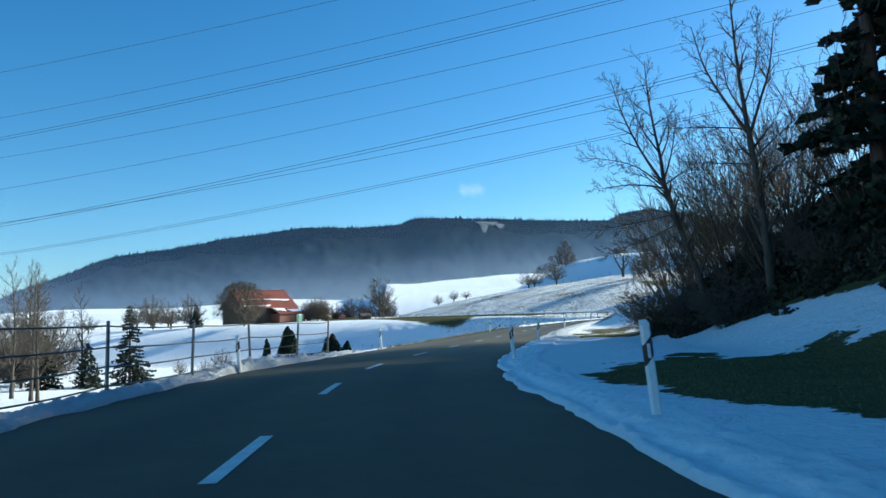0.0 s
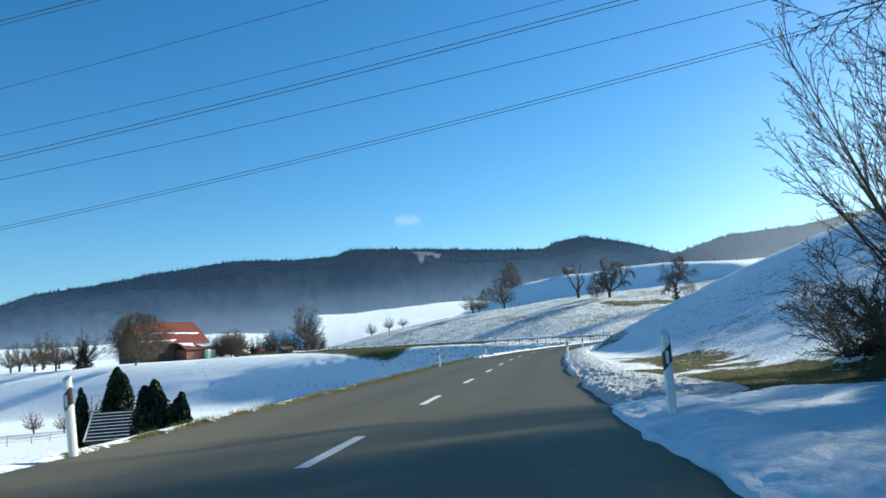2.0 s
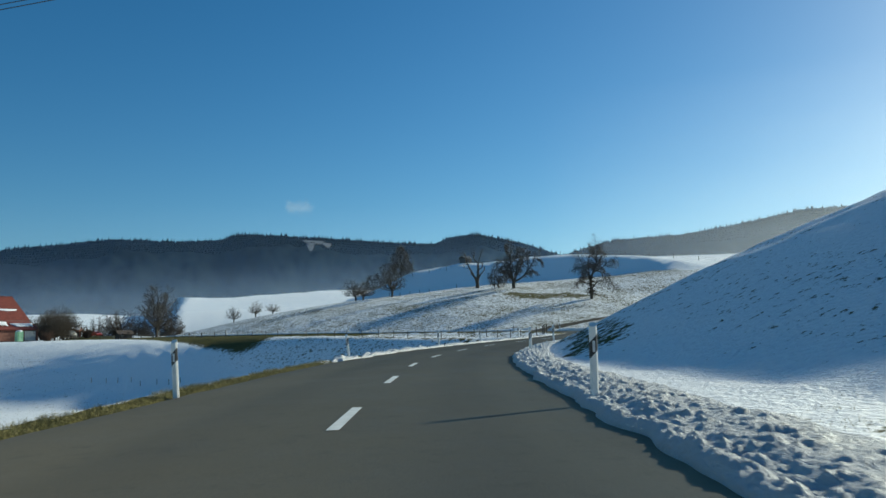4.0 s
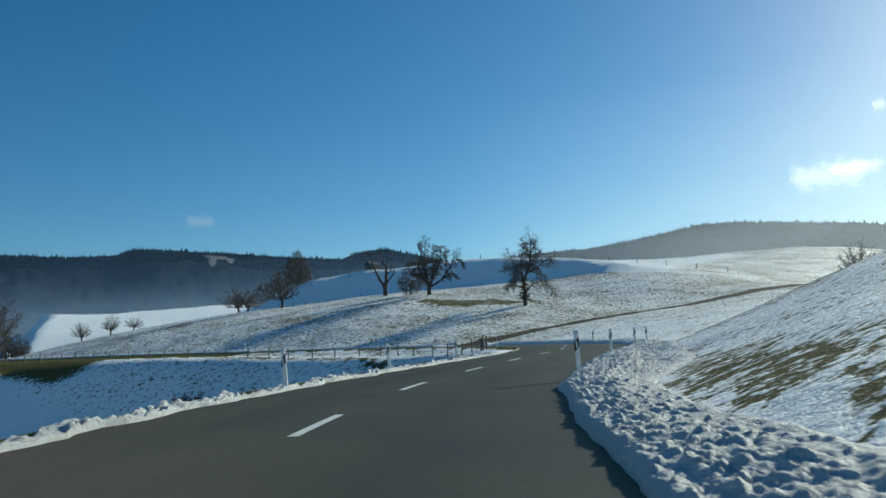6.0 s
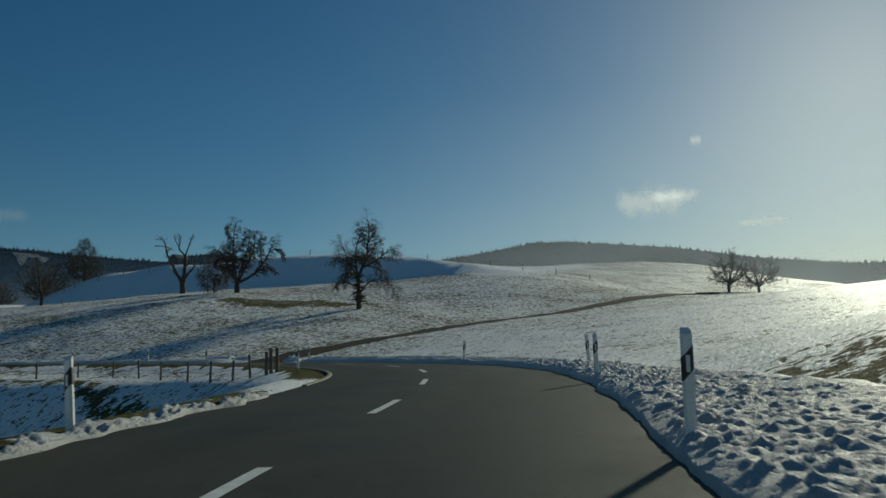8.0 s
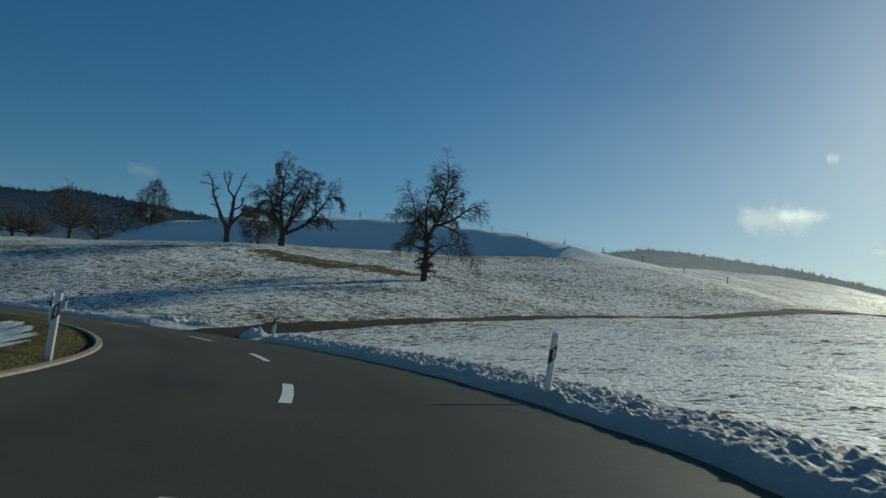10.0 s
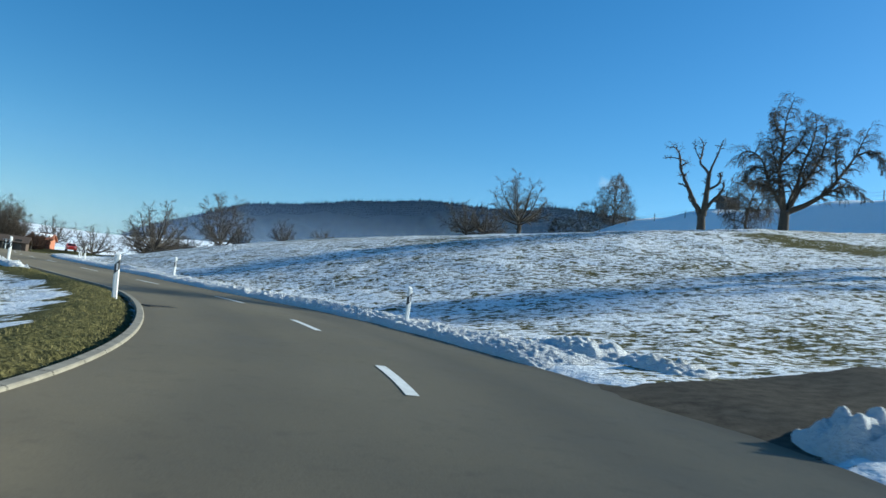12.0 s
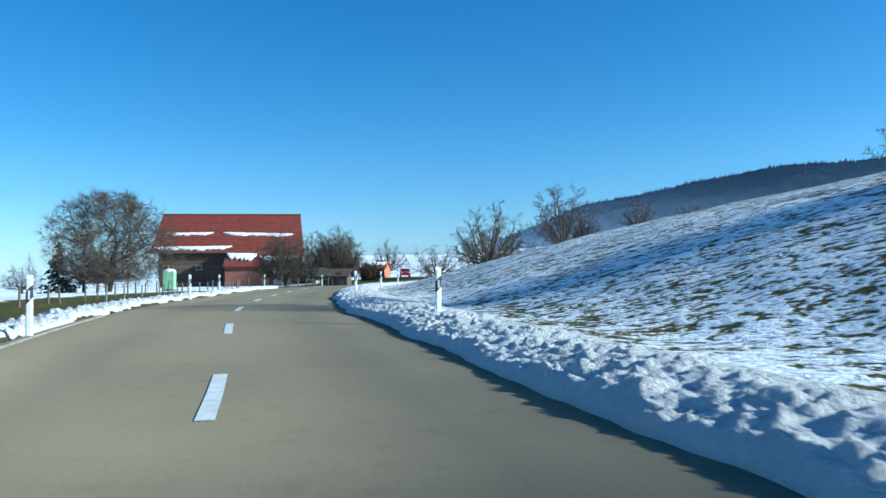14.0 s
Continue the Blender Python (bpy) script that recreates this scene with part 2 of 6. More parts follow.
M_GLASSY = plain("dark_glass", (0.012, 0.014, 0.016), (0.03, 0.034, 0.038), 0.1, 2.0)
M_TYRE = plain("tyre", (0.015, 0.015, 0.015), (0.035, 0.035, 0.035), 0.8, 6.0)
M_TARP = plain("grey_sheeting", (0.03, 0.033, 0.035), (0.08, 0.085, 0.09), 0.5, 2.0)
M_SNOWROCK = plain("snowy_rock", (0.010, 0.016, 0.018), (0.10, 0.11, 0.125), 0.9, 0.05)
M_ORANGE = plain("rust_red_boards", (0.30, 0.11, 0.06), (0.46, 0.19, 0.11), 0.8, 2.0)


# ---- mesh helpers ----
def mesh(name, verts, faces, mat, parent=None, label="", smooth_shade=False):
    me = bpy.data.meshes.new(name)
    me.from_pydata([tuple(map(float, v)) for v in verts], [], faces)
    me.materials.append(mat)
    if smooth_shade:
        me.polygons.foreach_set("use_smooth", [True] * len(me.polygons))
    me.update()
    ob = new(name, me)
    if parent:
        ob.parent = parent
    if label:
        tagged(ob, label)
    return ob


def big_mesh(name, verts, quads, mat, parent=None, smooth_shade=True):
    """A mesh from arrays of corners and four-sided faces."""
    me = bpy.data.meshes.new(name)
    v, q = np.asarray(verts, float).reshape(-1, 3), np.asarray(quads, int)
    k = q.shape[1]
    me.vertices.add(len(v))
    me.vertices.foreach_set("co", v.ravel())
    me.loops.add(q.size)
    me.loops.foreach_set("vertex_index", q.ravel())
    me.polygons.add(len(q))
    me.polygons.foreach_set("loop_start", np.arange(0, q.size, k))
    me.polygons.foreach_set("use_smooth", np.full(len(q), smooth_shade))
    me.materials.append(mat)
    me.update()
    me.validate()
    ob = new(name, me)
    if parent:
        ob.parent = parent
    return ob


def from_bm(name, bm, mat, parent=None, label="", smooth_shade=False):
    me = bpy.data.meshes.new(name)
    bm.normal_update()
    bm.to_mesh(me)
    bm.free()
    me.materials.append(mat)
    if smooth_shade:
        me.polygons.foreach_set("use_smooth", [True] * len(me.polygons))
    ob = new(name, me)
    if parent:
        ob.parent = parent
    if label:
        tagged(ob, label)
    return ob


def box(bm, size, at=(0, 0, 0), bevel=0.0, turn=None):
    m = Matrix.Translation(at) @ (turn if turn else Matrix()) @ Matrix.Diagonal((*size, 1))
    made = bmesh.ops.create_cube(bm, size=1.0, matrix=m)
    if bevel:
        edges = list({e for v in made["verts"] for e in v.link_edges})
        bmesh.ops.bevel(bm, geom=edges, offset=bevel, segments=2, affect="EDGES")
    return bm


def boxed(name, size, at, mat, parent, bevel=0.01, label="", turn=None):
    return from_bm(name, box(bmesh.new(), size, at, bevel, turn), mat, parent, label)


def root(name, at, turn=0.0, label="", category="", group="", kind=""):
    ob = new(name)
    ob.matrix_basis = pose(*at, 0, 0, turn)
    return tagged(ob, label, category, group, kind)


def tubes(lines, radii, sides):
    """Tapered tubes round polylines: corners and faces."""
    V, F, base = [], [], 0
    ang = np.linspace(0, 2 * math.pi, sides, endpoint=False)
    ca, sa = np.cos(ang)[None, :, None], np.sin(ang)[None, :, None]
    idx = np.arange(sides)
    nxt = (idx + 1) % sides
    for pts, r in zip(lines, radii):
        p = np.asarray(pts, float)
        t = np.gradient(p, axis=0)
        t /= np.linalg.norm(t, axis=1)[:, None] + 1e-9
        ref = np.array([0.0, 0, 1]) if abs(t[0, 2]) < 0.9 else np.array([1.0, 0, 0])
        a = np.cross(t, ref)
        a /= np.linalg.norm(a, axis=1)[:, None] + 1e-9
        b = np.cross(t, a)
        ring = p[:, None, :] + np.asarray(r, float)[:, None, None] * (a[:, None, :] * ca + b[:, None, :] * sa)
        V.append(ring.reshape(-1, 3))
        for i in range(len(p) - 1):
            o = base + i * sides
            F.append(np.stack([o + idx, o + nxt, o + sides + nxt, o + sides + idx], 1))
        base += len(p) * sides
    return np.vstack(V), np.vstack(F)


def value_noise(x, y, seed=0):
    """Smooth random heights between -1 and 1, one a metre."""
    x, y = np.asarray(x, float), np.asarray(y, float)
    xi, yi = np.floor(x).astype(np.int64), np.floor(y).astype(np.int64)
    fx, fy = x - xi, y - yi
    fx, fy = fx * fx * (3 - 2 * fx), fy * fy * (3 - 2 * fy)

    def h(a, b):
        k = (a * 374761393 + b * 668265263 + seed * 974711) & 0xFFFFFFFF
        k = ((k ^ (k >> 13)) * 1274126177) & 0xFFFFFFFF
        return ((k ^ (k >> 16)) & 0xFFFF) / 32767.5 - 1
    return (h(xi, yi) * (1 - fx) + h(xi + 1, yi) * fx) * (1 - fy) + (h(xi, yi + 1) * (1 - fx) + h(xi + 1, yi + 1) * fx) * fy


def fbm(x, y, octaves=4, seed=0):
    return sum(value_noise(x * 2 ** k, y * 2 ** k, seed + k) * 0.5 ** k for k in range(octaves))


# ---- lie of the land ----
# centreline: x, y, z
CL = [(6, -70, 0.2), (2, -35, 0.0), (-1.0, -8, -0.08), (-2.25, 9, -0.09), (-2.5, 24.3, -0.09), (-0.9, 36.3, -0.06), (2.1, 51.4, 0.0),
      (6.0, 69.1, 0.12), (10.2, 87.5, 0.32), (14.8, 104, 0.52), (22.1, 120.5, 0.83), (32.0, 135.7, 1.2), (42.2, 149.5, 1.6),
      (48.6, 161.2, 1.9), (51.4, 173.6, 2.12), (51.0, 185.5, 2.36), (48.0, 195.5, 2.54), (41.0, 206.8, 2.82), (33.0, 214.4, 3.02),
      (18.0, 227.5, 3.4), (3.0, 243.5, 3.65), (-7.5, 256.5, 3.9), (-16, 270, 4.05), (-22, 286, 4.1), (-26, 304, 4.0), (-29, 330, 3.8), (-34, 400, 3.5)]

def resample(pts, step):
    p = np.array(pts, float)
    out = []
    for i in range(len(p) - 1):
        a, b, c, d = p[max(i - 1, 0)], p[i], p[i + 1], p[min(i + 2, len(p) - 1)]
        n = max(2, int(np.linalg.norm(c - b) / 0.5))
        t = np.linspace(0, 1, n, endpoint=False)[:, None]
        out.append(0.5 * (2 * b + (c - a) * t + (2 * a - 5 * b + 4 * c - d) * t ** 2 + (3 * b - a - 3 * c + d) * t ** 3))
    q = np.vstack(out + [p[-1:]])
    s = np.r_[0, np.cumsum(np.linalg.norm(np.diff(q, axis=0), axis=1))]
    u = np.arange(0, s[-1], step)
    return np.stack([np.interp(u, s, q[:, k]) for k in range(3)], 1), u

ST, SU = resample(CL, 2.0)
SU = SU - SU[np.argmin(np.abs(ST[:, 0] + 2.5) + np.abs(ST[:, 1]))]
TG = np.gradient(ST, axis=0); TG /= np.linalg.norm(TG[:, :2], axis=1)[:, None]
RT = np.stack([TG[:, 1], -TG[:, 0]], 1)

def road_coords(x, y):
    # soft nearest station: arc length, offset to the right, road height
    x, y = np.asarray(x, float).ravel(), np.asarray(y, float).ravel()
    U = np.empty(len(x)); D = np.empty(len(x)); Z = np.empty(len(x))
    for a in range(0, len(x), 20000):
        dx = x[a:a + 20000, None] - ST[:, 0]; dy = y[a:a + 20000, None] - ST[:, 1]
        r = np.hypot(dx, dy); m = r.min(1)[:, None]
        w = np.exp(-(r - m) / (0.25 + 0.07 * m)); w /= w.sum(1)[:, None]
        along = dx * TG[:, 0] + dy * TG[:, 1]
        U[a:a + 20000] = (w * (SU + np.clip(along, -3, 3))).sum(1)
        Z[a:a + 20000] = (w * (ST[:, 2] + TG[:, 2] * np.clip(along, -3, 3))).sum(1)
        side = np.sign((w * (dx * RT[:, 0] + dy * RT[:, 1])).sum(1))
        lat = (w * np.abs(dx * RT[:, 0] + dy * RT[:, 1])).sum(1)
        D[a:a + 20000] = side * np.where(m[:, 0] > 12, m[:, 0], lat)
    return U, D, Z

def smooth(e0, e1, v):
    t = np.clip((v - e0) / (e1 - e0), 0, 1)
    return t * t * (3 - 2 * t)

# cross sections along the road: arc length, slope on the right, its foot, its height
UR = [-60, 20, 40, 50, 61, 85, 110, 130, 150, 170, 190, 210, 235, 270, 330]
SLOPE = [0.5, 0.6, 0.7, 0.8, 0.46, 0.46, 0.56, 0.42, 0.46, 0.13, 0.16, 0.12, 0.36, 0.30, 0.31]
FOOT = [11.0, 12.5, 12.0, 10.2, 10.0, 8.0, 4.0, 6.6, 5.7, 6.0, 4.53, 3.72, 7.0, 6.7, 6.2]
CAP = [40.0, 40.0, 40.0, 40.0, 70.0, 46.0, 21.0, 30.0, 30.0, 8.0, 14.9, 18.6, 18.0, 19.5, 14.6]
UL = [-60, 60, 90, 140, 165, 190, 215, 240, 300]
DEPTH = [.4, .5, .9, 1.7, 1.5, 1.3, 1.2, .6, .5]
BH = dict(x=86.8, y=290.1, ang=-45.3, w=22.0, h=8.4, west=53.2, ww=67.2, drop=.082)
def height(x, y):
    x = np.asarray(x, float); sh = x.shape; x = x.ravel(); y = np.asarray(y, float).ravel()
    U, D, Z = road_coords(x, y)
    cap = np.interp(U, UR, CAP); sl = np.interp(U, UR, SLOPE); e = np.maximum(D - np.interp(U, UR, FOOT), 0)
    e = e * e / (e + 2.0)
    right = cap * (1 - np.exp(-sl * e / cap)) * smooth(3.6, 6.5, D)
    # the meadow side: a gentle hollow, then a scarp down to the lower meadow
    f = np.maximum(-D - 5.2, 0)
    dep = np.interp(U, UL, DEPTH)
    left = -dep * (1 - np.exp(-f * .3 / np.maximum(dep, .3)))
    near = Z + np.where(D > 0, right, left)
    brink = np.interp(U, [-60, 60, 100, 150, 172, 190, 208, 230, 262, 285, 310], [6.0, 5.8, 5.6, 5.6, 6.0, 8.0, 12.5, 13, 13, 20, 60])
    low = np.interp(y, [-50, 60, 150, 180, 215, 245, 275, 300, 420], [-5.5, -5.5, -8.0, -8.5, -8.0, -3.5, 1.5, 4.2, 6]) - 0.02 * np.clip(-x - 90, 0, 200)
    wl = smooth(0, np.interp(U, [0, 150, 190, 246, 268, 300], [13, 13, 16, 17, 36, 50]), -D - brink)
    z = near * (1 - wl) + low * wl
    # the higher hill behind the trees
    c, s = np.cos(np.radians(BH['ang'])), np.sin(np.radians(BH['ang']))
    q = -(x - BH['x']) * s + (y - BH['y']) * c; l = (x - BH['x']) * c + (y - BH['y']) * s
    full = BH['h'] - BH['drop'] * np.clip(l, -50, 300)
    # eastwards the front meadow climbs to meet its crest
    apron = full * smooth(12, 64, l) * (1 - smooth(72, 105, l))
    step = smooth(0, 1, q / (BH['w'] * np.maximum((full - apron) / BH['h'], 0.15)))
    z = z + (apron * smooth(-42, 0, q) + (full - apron) * step) * smooth(-BH['ww'], 0, l + BH['west']) * (D > 0)
    return z.reshape(sh)


def rough_ground(x, y):
    """The land with its distant swells and small unevenness."""
    U, D, Z = road_coords(x, y)
    z = height(x, y)
    for cx, cy, rr, hh in ((-290, 600, 130, 21), (-110, 570, 85, 13), (60, 620, 110, 20), (320, 420, 130, 22), (-42, 320, 24, 2.0)):
        z = z + hh * np.exp(-((x - cx) ** 2 + (y - cy) ** 2) / rr ** 2)
    away = smooth(4.5, 9, np.abs(D))
    z = z + away * (0.07 * fbm(x * 0.35, y * 0.35, 3, 5) + 0.03 * fbm(x * 0.9, y * 0.9, 2, 9))
    z = z + smooth(20, 80, np.abs(D)) * 0.5 * fbm(x * 0.03, y * 0.03, 3, 2)
    wide = np.where(D > 0, np.interp(U, HALF_U, HALF_R), np.interp(U, HALF_U, HALF_L))
    return z - 0.08 * (1 - smooth(0, 1.5, np.abs(D) - wide)) - 0.25 * (1 - smooth(0.0, 0.5, np.abs(D) - wide - 0.05)), U, D


HALF_U = [-60, 38, 70, 120, 145, 165, 190, 205, 225, 300]
HALF_R = [4.4, 4.15, 3.6, 3.95, 4.2, 4.8, 4.6, 4.2, 3.4, 3.4]
HALF_L = [4.75, 4.75, 4.4, 4.3, 4.0, 3.7, 3.8, 3.8, 3.8, 3.8]


def spread(core0, core1, step, far0, far1, growth=1.16):
    """Grid lines: even in the core, wider and wider outside."""
    mid = list(np.arange(core0, core1 + step * 0.5, step))
    lo, hi, s = [], [], step
    v = core0
    while v > far0:
        s *= growth
        v -= s
        lo.append(v)
    v, s = mid[-1], step
    while v < far1:
        s *= growth
        v += s
        hi.append(v)
    return np.array(lo[::-1] + mid + hi)


def grid_faces(nx, ny):
    a = (np.arange(ny - 1)[:, None] * nx + np.arange(nx - 1)[None, :]).ravel()
    return np.stack([a, a + 1, a + nx + 1, a + nx], 1)


def patch(x, y, cx, cy, rx, ry, turn=0.0):
    c, s = math.cos(radians(turn)), math.sin(radians(turn))
    a, b = (x - cx) * c + (y - cy) * s, -(x - cx) * s + (y - cy) * c
    return 1 - smooth(0.75, 1.15, np.hypot(a / rx, b / ry) + 0.25 * fbm(x * 0.5, y * 0.5, 3, 11))


def bareness(x, y, U, D):
    """How far the thaw has laid the grass bare: 0 snow, 1 grass."""
    b = np.full(x.shape, 0.12)
    right = smooth(3, 6, D)
    b = b + right * (0.368 * smooth(188, 205, U) + 0.305 * smooth(140, 165, U) * (1 - smooth(188, 205, U)))
    bx, by = x - BH["x"], y - BH["y"]
    q, along = 0.711 * bx + 0.703 * by, 0.703 * bx - 0.711 * by
    b = b - right * 0.30 * smooth(-2, 3, q) * (1 - smooth(46, 58, along)) * smooth(150, 190, U)
    b = b + right * 0.22 * smooth(58, 75, U) * (1 - smooth(150, 160, U))
    b = np.maximum(b, 0.85 * patch(x, y, 7.7, 17.2, 4.9, 8.8, -12))
    b = np.maximum(b, 0.72 * patch(x, y, 10.6, 52.6, 2.9, 5.6, -30))
    b = np.maximum(b, 0.52 * patch(x, y, 14.2, 67.5, 2.3, 7.5, -8))
    b = np.maximum(b, 0.85 * patch(x, y, 9.6, 59.4, 2.6, 1.7, 35))
    b = np.maximum(b, 0.60 * patch(x, y, 73.0, 241.5, 14.0, 5.5, -24))
    # bare soil under the thicket on the bank
    b = np.maximum(b, smooth(-0.3, 1.2, D - np.interp(U, [0, 28, 35, 44, 52, 58], [18.0, 16.8, 15.4, 12.6, 10.8, 9.2])) * smooth(12, 24, U) * (1 - smooth(54, 59, U)) * (1 - smooth(60, 80, D)))
    # inner verge of the left bend, dark bank of the upper road, verge by the farm
    left = smooth(3.5, 4.5, -D)
    b = np.maximum(b, left * (1 - smooth(8.5, 14.5, -D)) * 0.50 * smooth(160, 172, U))
    b = np.maximum(b, left * (1 - smooth(5.2, 6.6, -D)) * smooth(160, 172, U) * (1 - smooth(240, 250, U)))
    b = np.maximum(b, left * smooth(10, 12, -D) * (1 - smooth(13.0, 16, -D)) * 0.60 * smooth(180, 190, U) * (1 - smooth(230, 252, U)))
    b = np.maximum(b, left * (1 - smooth(5.0, 5.7, -D)) * 0.75 * smooth(43, 49, U) * (1 - smooth(100, 120, U)))
    b = np.maximum(b, left * (1 - smooth(9, 12, -D)) * 0.80 * smooth(228, 240, U))
    b = b - left * 0.55 * smooth(4.9, 5.9, -D) * (1 - smooth(12, 15, -D)) * smooth(-0.2, 0.2, fbm(x * 0.9, y * 0.9, 3, 41)) * smooth(160, 172, U) * (1 - smooth(222, 232, U))
    b = np.maximum(b, left * (1 - smooth(5.2, 6.4, -D)) * 0.6 * smooth(100, 110, U) * (1 - smooth(158, 166, U)))
    b = b + right * 0.09 * smooth(98, 112, U) * (1 - smooth(150, 158, U)) * smooth(6, 8, D)
    b = b + right * 0.075 * smooth(60, 70, U) * (1 - smooth(94, 104, U)) * smooth(8.5, 11, D)
    band = D + 0.8 * fbm(x * 0.5, y * 0.5, 3, 19)
    b = np.maximum(b, right * 0.53 * smooth(97, 102, U) * (1 - smooth(136, 144, U)) * smooth(5.6, 6.3, band) * (1 - smooth(8.0, 10.0, band)))
    wave = 1.3 * fbm(x * 0.45, y * 0.45, 3, 29)
    b = np.maximum(b, right * 0.62 * smooth(58, 63, U) * (1 - smooth(76, 84, U)) * smooth(5.8, 7.0, D + wave) * (1 - smooth(9.2, 11.0, D + wave)))
    b = np.maximum(b, left * 0.37 * smooth(20, 40, -D))
    b = np.maximum(b, left * 0.435 * smooth(5.5, 7, -D) * smooth(120, 150, U) * (1 - smooth(255, 275, U)) * (1 - smooth(20, 34, -D)))
    b = np.maximum(b, left * 0.80 * smooth(246, 256, U) * (1 - smooth(18, 26, -D)))
    # drifts and thawed streaks run down the slope
    b = b + right * 0.02 * smooth(0.25, 0.45, b) * fbm(x * 0.28 + y * 0.22, y * 0.16 - x * 0.2, 4, 53)
    return np.clip(b, 0, 1)


gx = spread(-14, 90, 0.5, -2600, 2600)
gy = spread(-6, 250, 0.5, -2600, 2600)
GX, GY = np.meshgrid(gx, gy)
GZ, GU, GD = rough_ground(GX.ravel(), GY.ravel())
# far off the land dips under the wooded mountains
ground = big_mesh("ground", np.stack([GX.ravel(), GY.ravel(), GZ], 1), grid_faces(len(gx), len(gy)), M_GROUND)
tagged(ground, "rolling snowy meadow with patches of thawed winter grass", "meadow", kind="structure")
bare = ground.data.attributes.new("bare", "FLOAT", "POINT")
bare.data.foreach_set("value", bareness(GX.ravel(), GY.ravel(), GU, GD).astype(np.float32))


def land(x, y):
    return float(rough_ground(np.array([x], float), np.array([y], float))[0][0])


# ---- road ----
FINE, FU = resample(CL, 0.5)
FU = FU - FU[np.argmin(np.abs(FINE[:, 0] + 2.5) + np.abs(FINE[:, 1]))]
FT = np.gradient(FINE, axis=0)
FT /= np.linalg.norm(FT[:, :2], axis=1)[:, None]
FR = np.stack([FT[:, 1], -FT[:, 0], np.zeros(len(FT))], 1)


def on_road(u, d, lift=0.0):
    c = np.array([np.interp(u, FU, FINE[:, k]) for k in range(3)])
    r = np.array([np.interp(u, FU, FR[:, k]) for k in range(2)])
    return np.array([c[0] + r[0] * d, c[1] + r[1] * d, c[2] + lift - 0.02 * abs(d)])


def ribbon(name, u0, u1, step, lats, lifts, mat, on_land=False):
    """A strip along the road: offsets and heights may follow the arc length."""
    us = np.arange(u0, u1 + step * 0.5, step)
    c = np.stack([np.interp(us, FU, FINE[:, k]) for k in range(3)], 1)
    r = np.stack([np.interp(us, FU, FR[:, k]) for k in range(2)], 1)
    n = lats.shape[1]
    x = c[:, 0:1] + r[:, 0:1] * lats
    y = c[:, 1:2] + r[:, 1:2] * lats
    z = (rough_ground(x.ravel(), y.ravel())[0].reshape(x.shape) if on_land else c[:, 2:3] - 0.02 * np.abs(lats)) + lifts
    return big_mesh(name, np.stack([x, y, z], 2).reshape(-1, 3), grid_faces(n, len(us))[:, ::-1], mat), us


ROAD_U = np.arange(-60, 400.25, 0.5)
edge_r = np.interp(ROAD_U, HALF_U, HALF_R) + 0.25 + 0.10 * fbm(ROAD_U * 0.8, ROAD_U * 0, 3, 3)
edge_l = np.interp(ROAD_U, HALF_U, HALF_L) + 0.18 + 0.06 * fbm(ROAD_U * 0.8, ROAD_U * 0, 3, 4)
fr = np.linspace(0, 1, 15)[None, :]
road_lat = -edge_l[:, None] * (1 - fr) + edge_r[:, None] * fr
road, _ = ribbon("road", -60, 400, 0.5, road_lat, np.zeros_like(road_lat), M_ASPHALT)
tagged(road, "grey-brown asphalt country road with a broken white centre line", "road", kind="structure")
wear = road.data.attributes.new("wear", "FLOAT", "POINT")
wear.data.foreach_set("value", np.clip(0.6 * np.exp(-((np.abs(road_lat) - 1.9) / 0.55) ** 2) + 0.7 * smooth(0.80, 1.0, np.abs(2 * fr - 1) + 0 * road_lat), 0, 1).ravel().astype(np.float32))

# shade and melt water painted in: start, bend, right edge dark, sunlit stretch pale
shade_damp = road.data.attributes.new("shade_damp", "FLOAT", "POINT")
shade_damp_u = np.interp(ROAD_U, [-60, 18, 34, 44, 90, 108, 125, 180, 205, 300], [0.85, 0.85, 0.55, 0.05, 0.1, 0.35, 0.62, 0.62, 0.38, 0.25])[:, None]
shade_damp.data.foreach_set("value", np.clip(shade_damp_u + 0.10 * fbm(ROAD_U[:, None] * 0.2, road_lat * 0.6, 3, 77) + 0.25 * smooth(0.86, 1.0, 2 * fr - 1), 0, 1).ravel().astype(np.float32))


def dash(u):
    us = np.linspace(u, u + 3.0, 7)
    V, F = [], []
    for k, w in enumerate(us):
        for d in (-0.085, 0.085):
            V.append(on_road(w, d, 0.005))
    for k in range(6):
        F.append((2 * k, 2 * k + 1, 2 * k + 3, 2 * k + 2))
    return mesh("lane_mark", V, F, M_PAINT, road)


# the broken line: three metres of paint in every nine, shifted to fit the camera's view
DASH0 = 25.0
for k in range(-8, 34):
    u = DASH0 + 9.0 * k
    dash(float(np.interp(u, [24.6, 142.0, 151.0, 178.0, 239.0, 300.0], [24.4, 142.3, 151.0, 176.4, 238.7, 299.7])) if u > 24.6 else u)


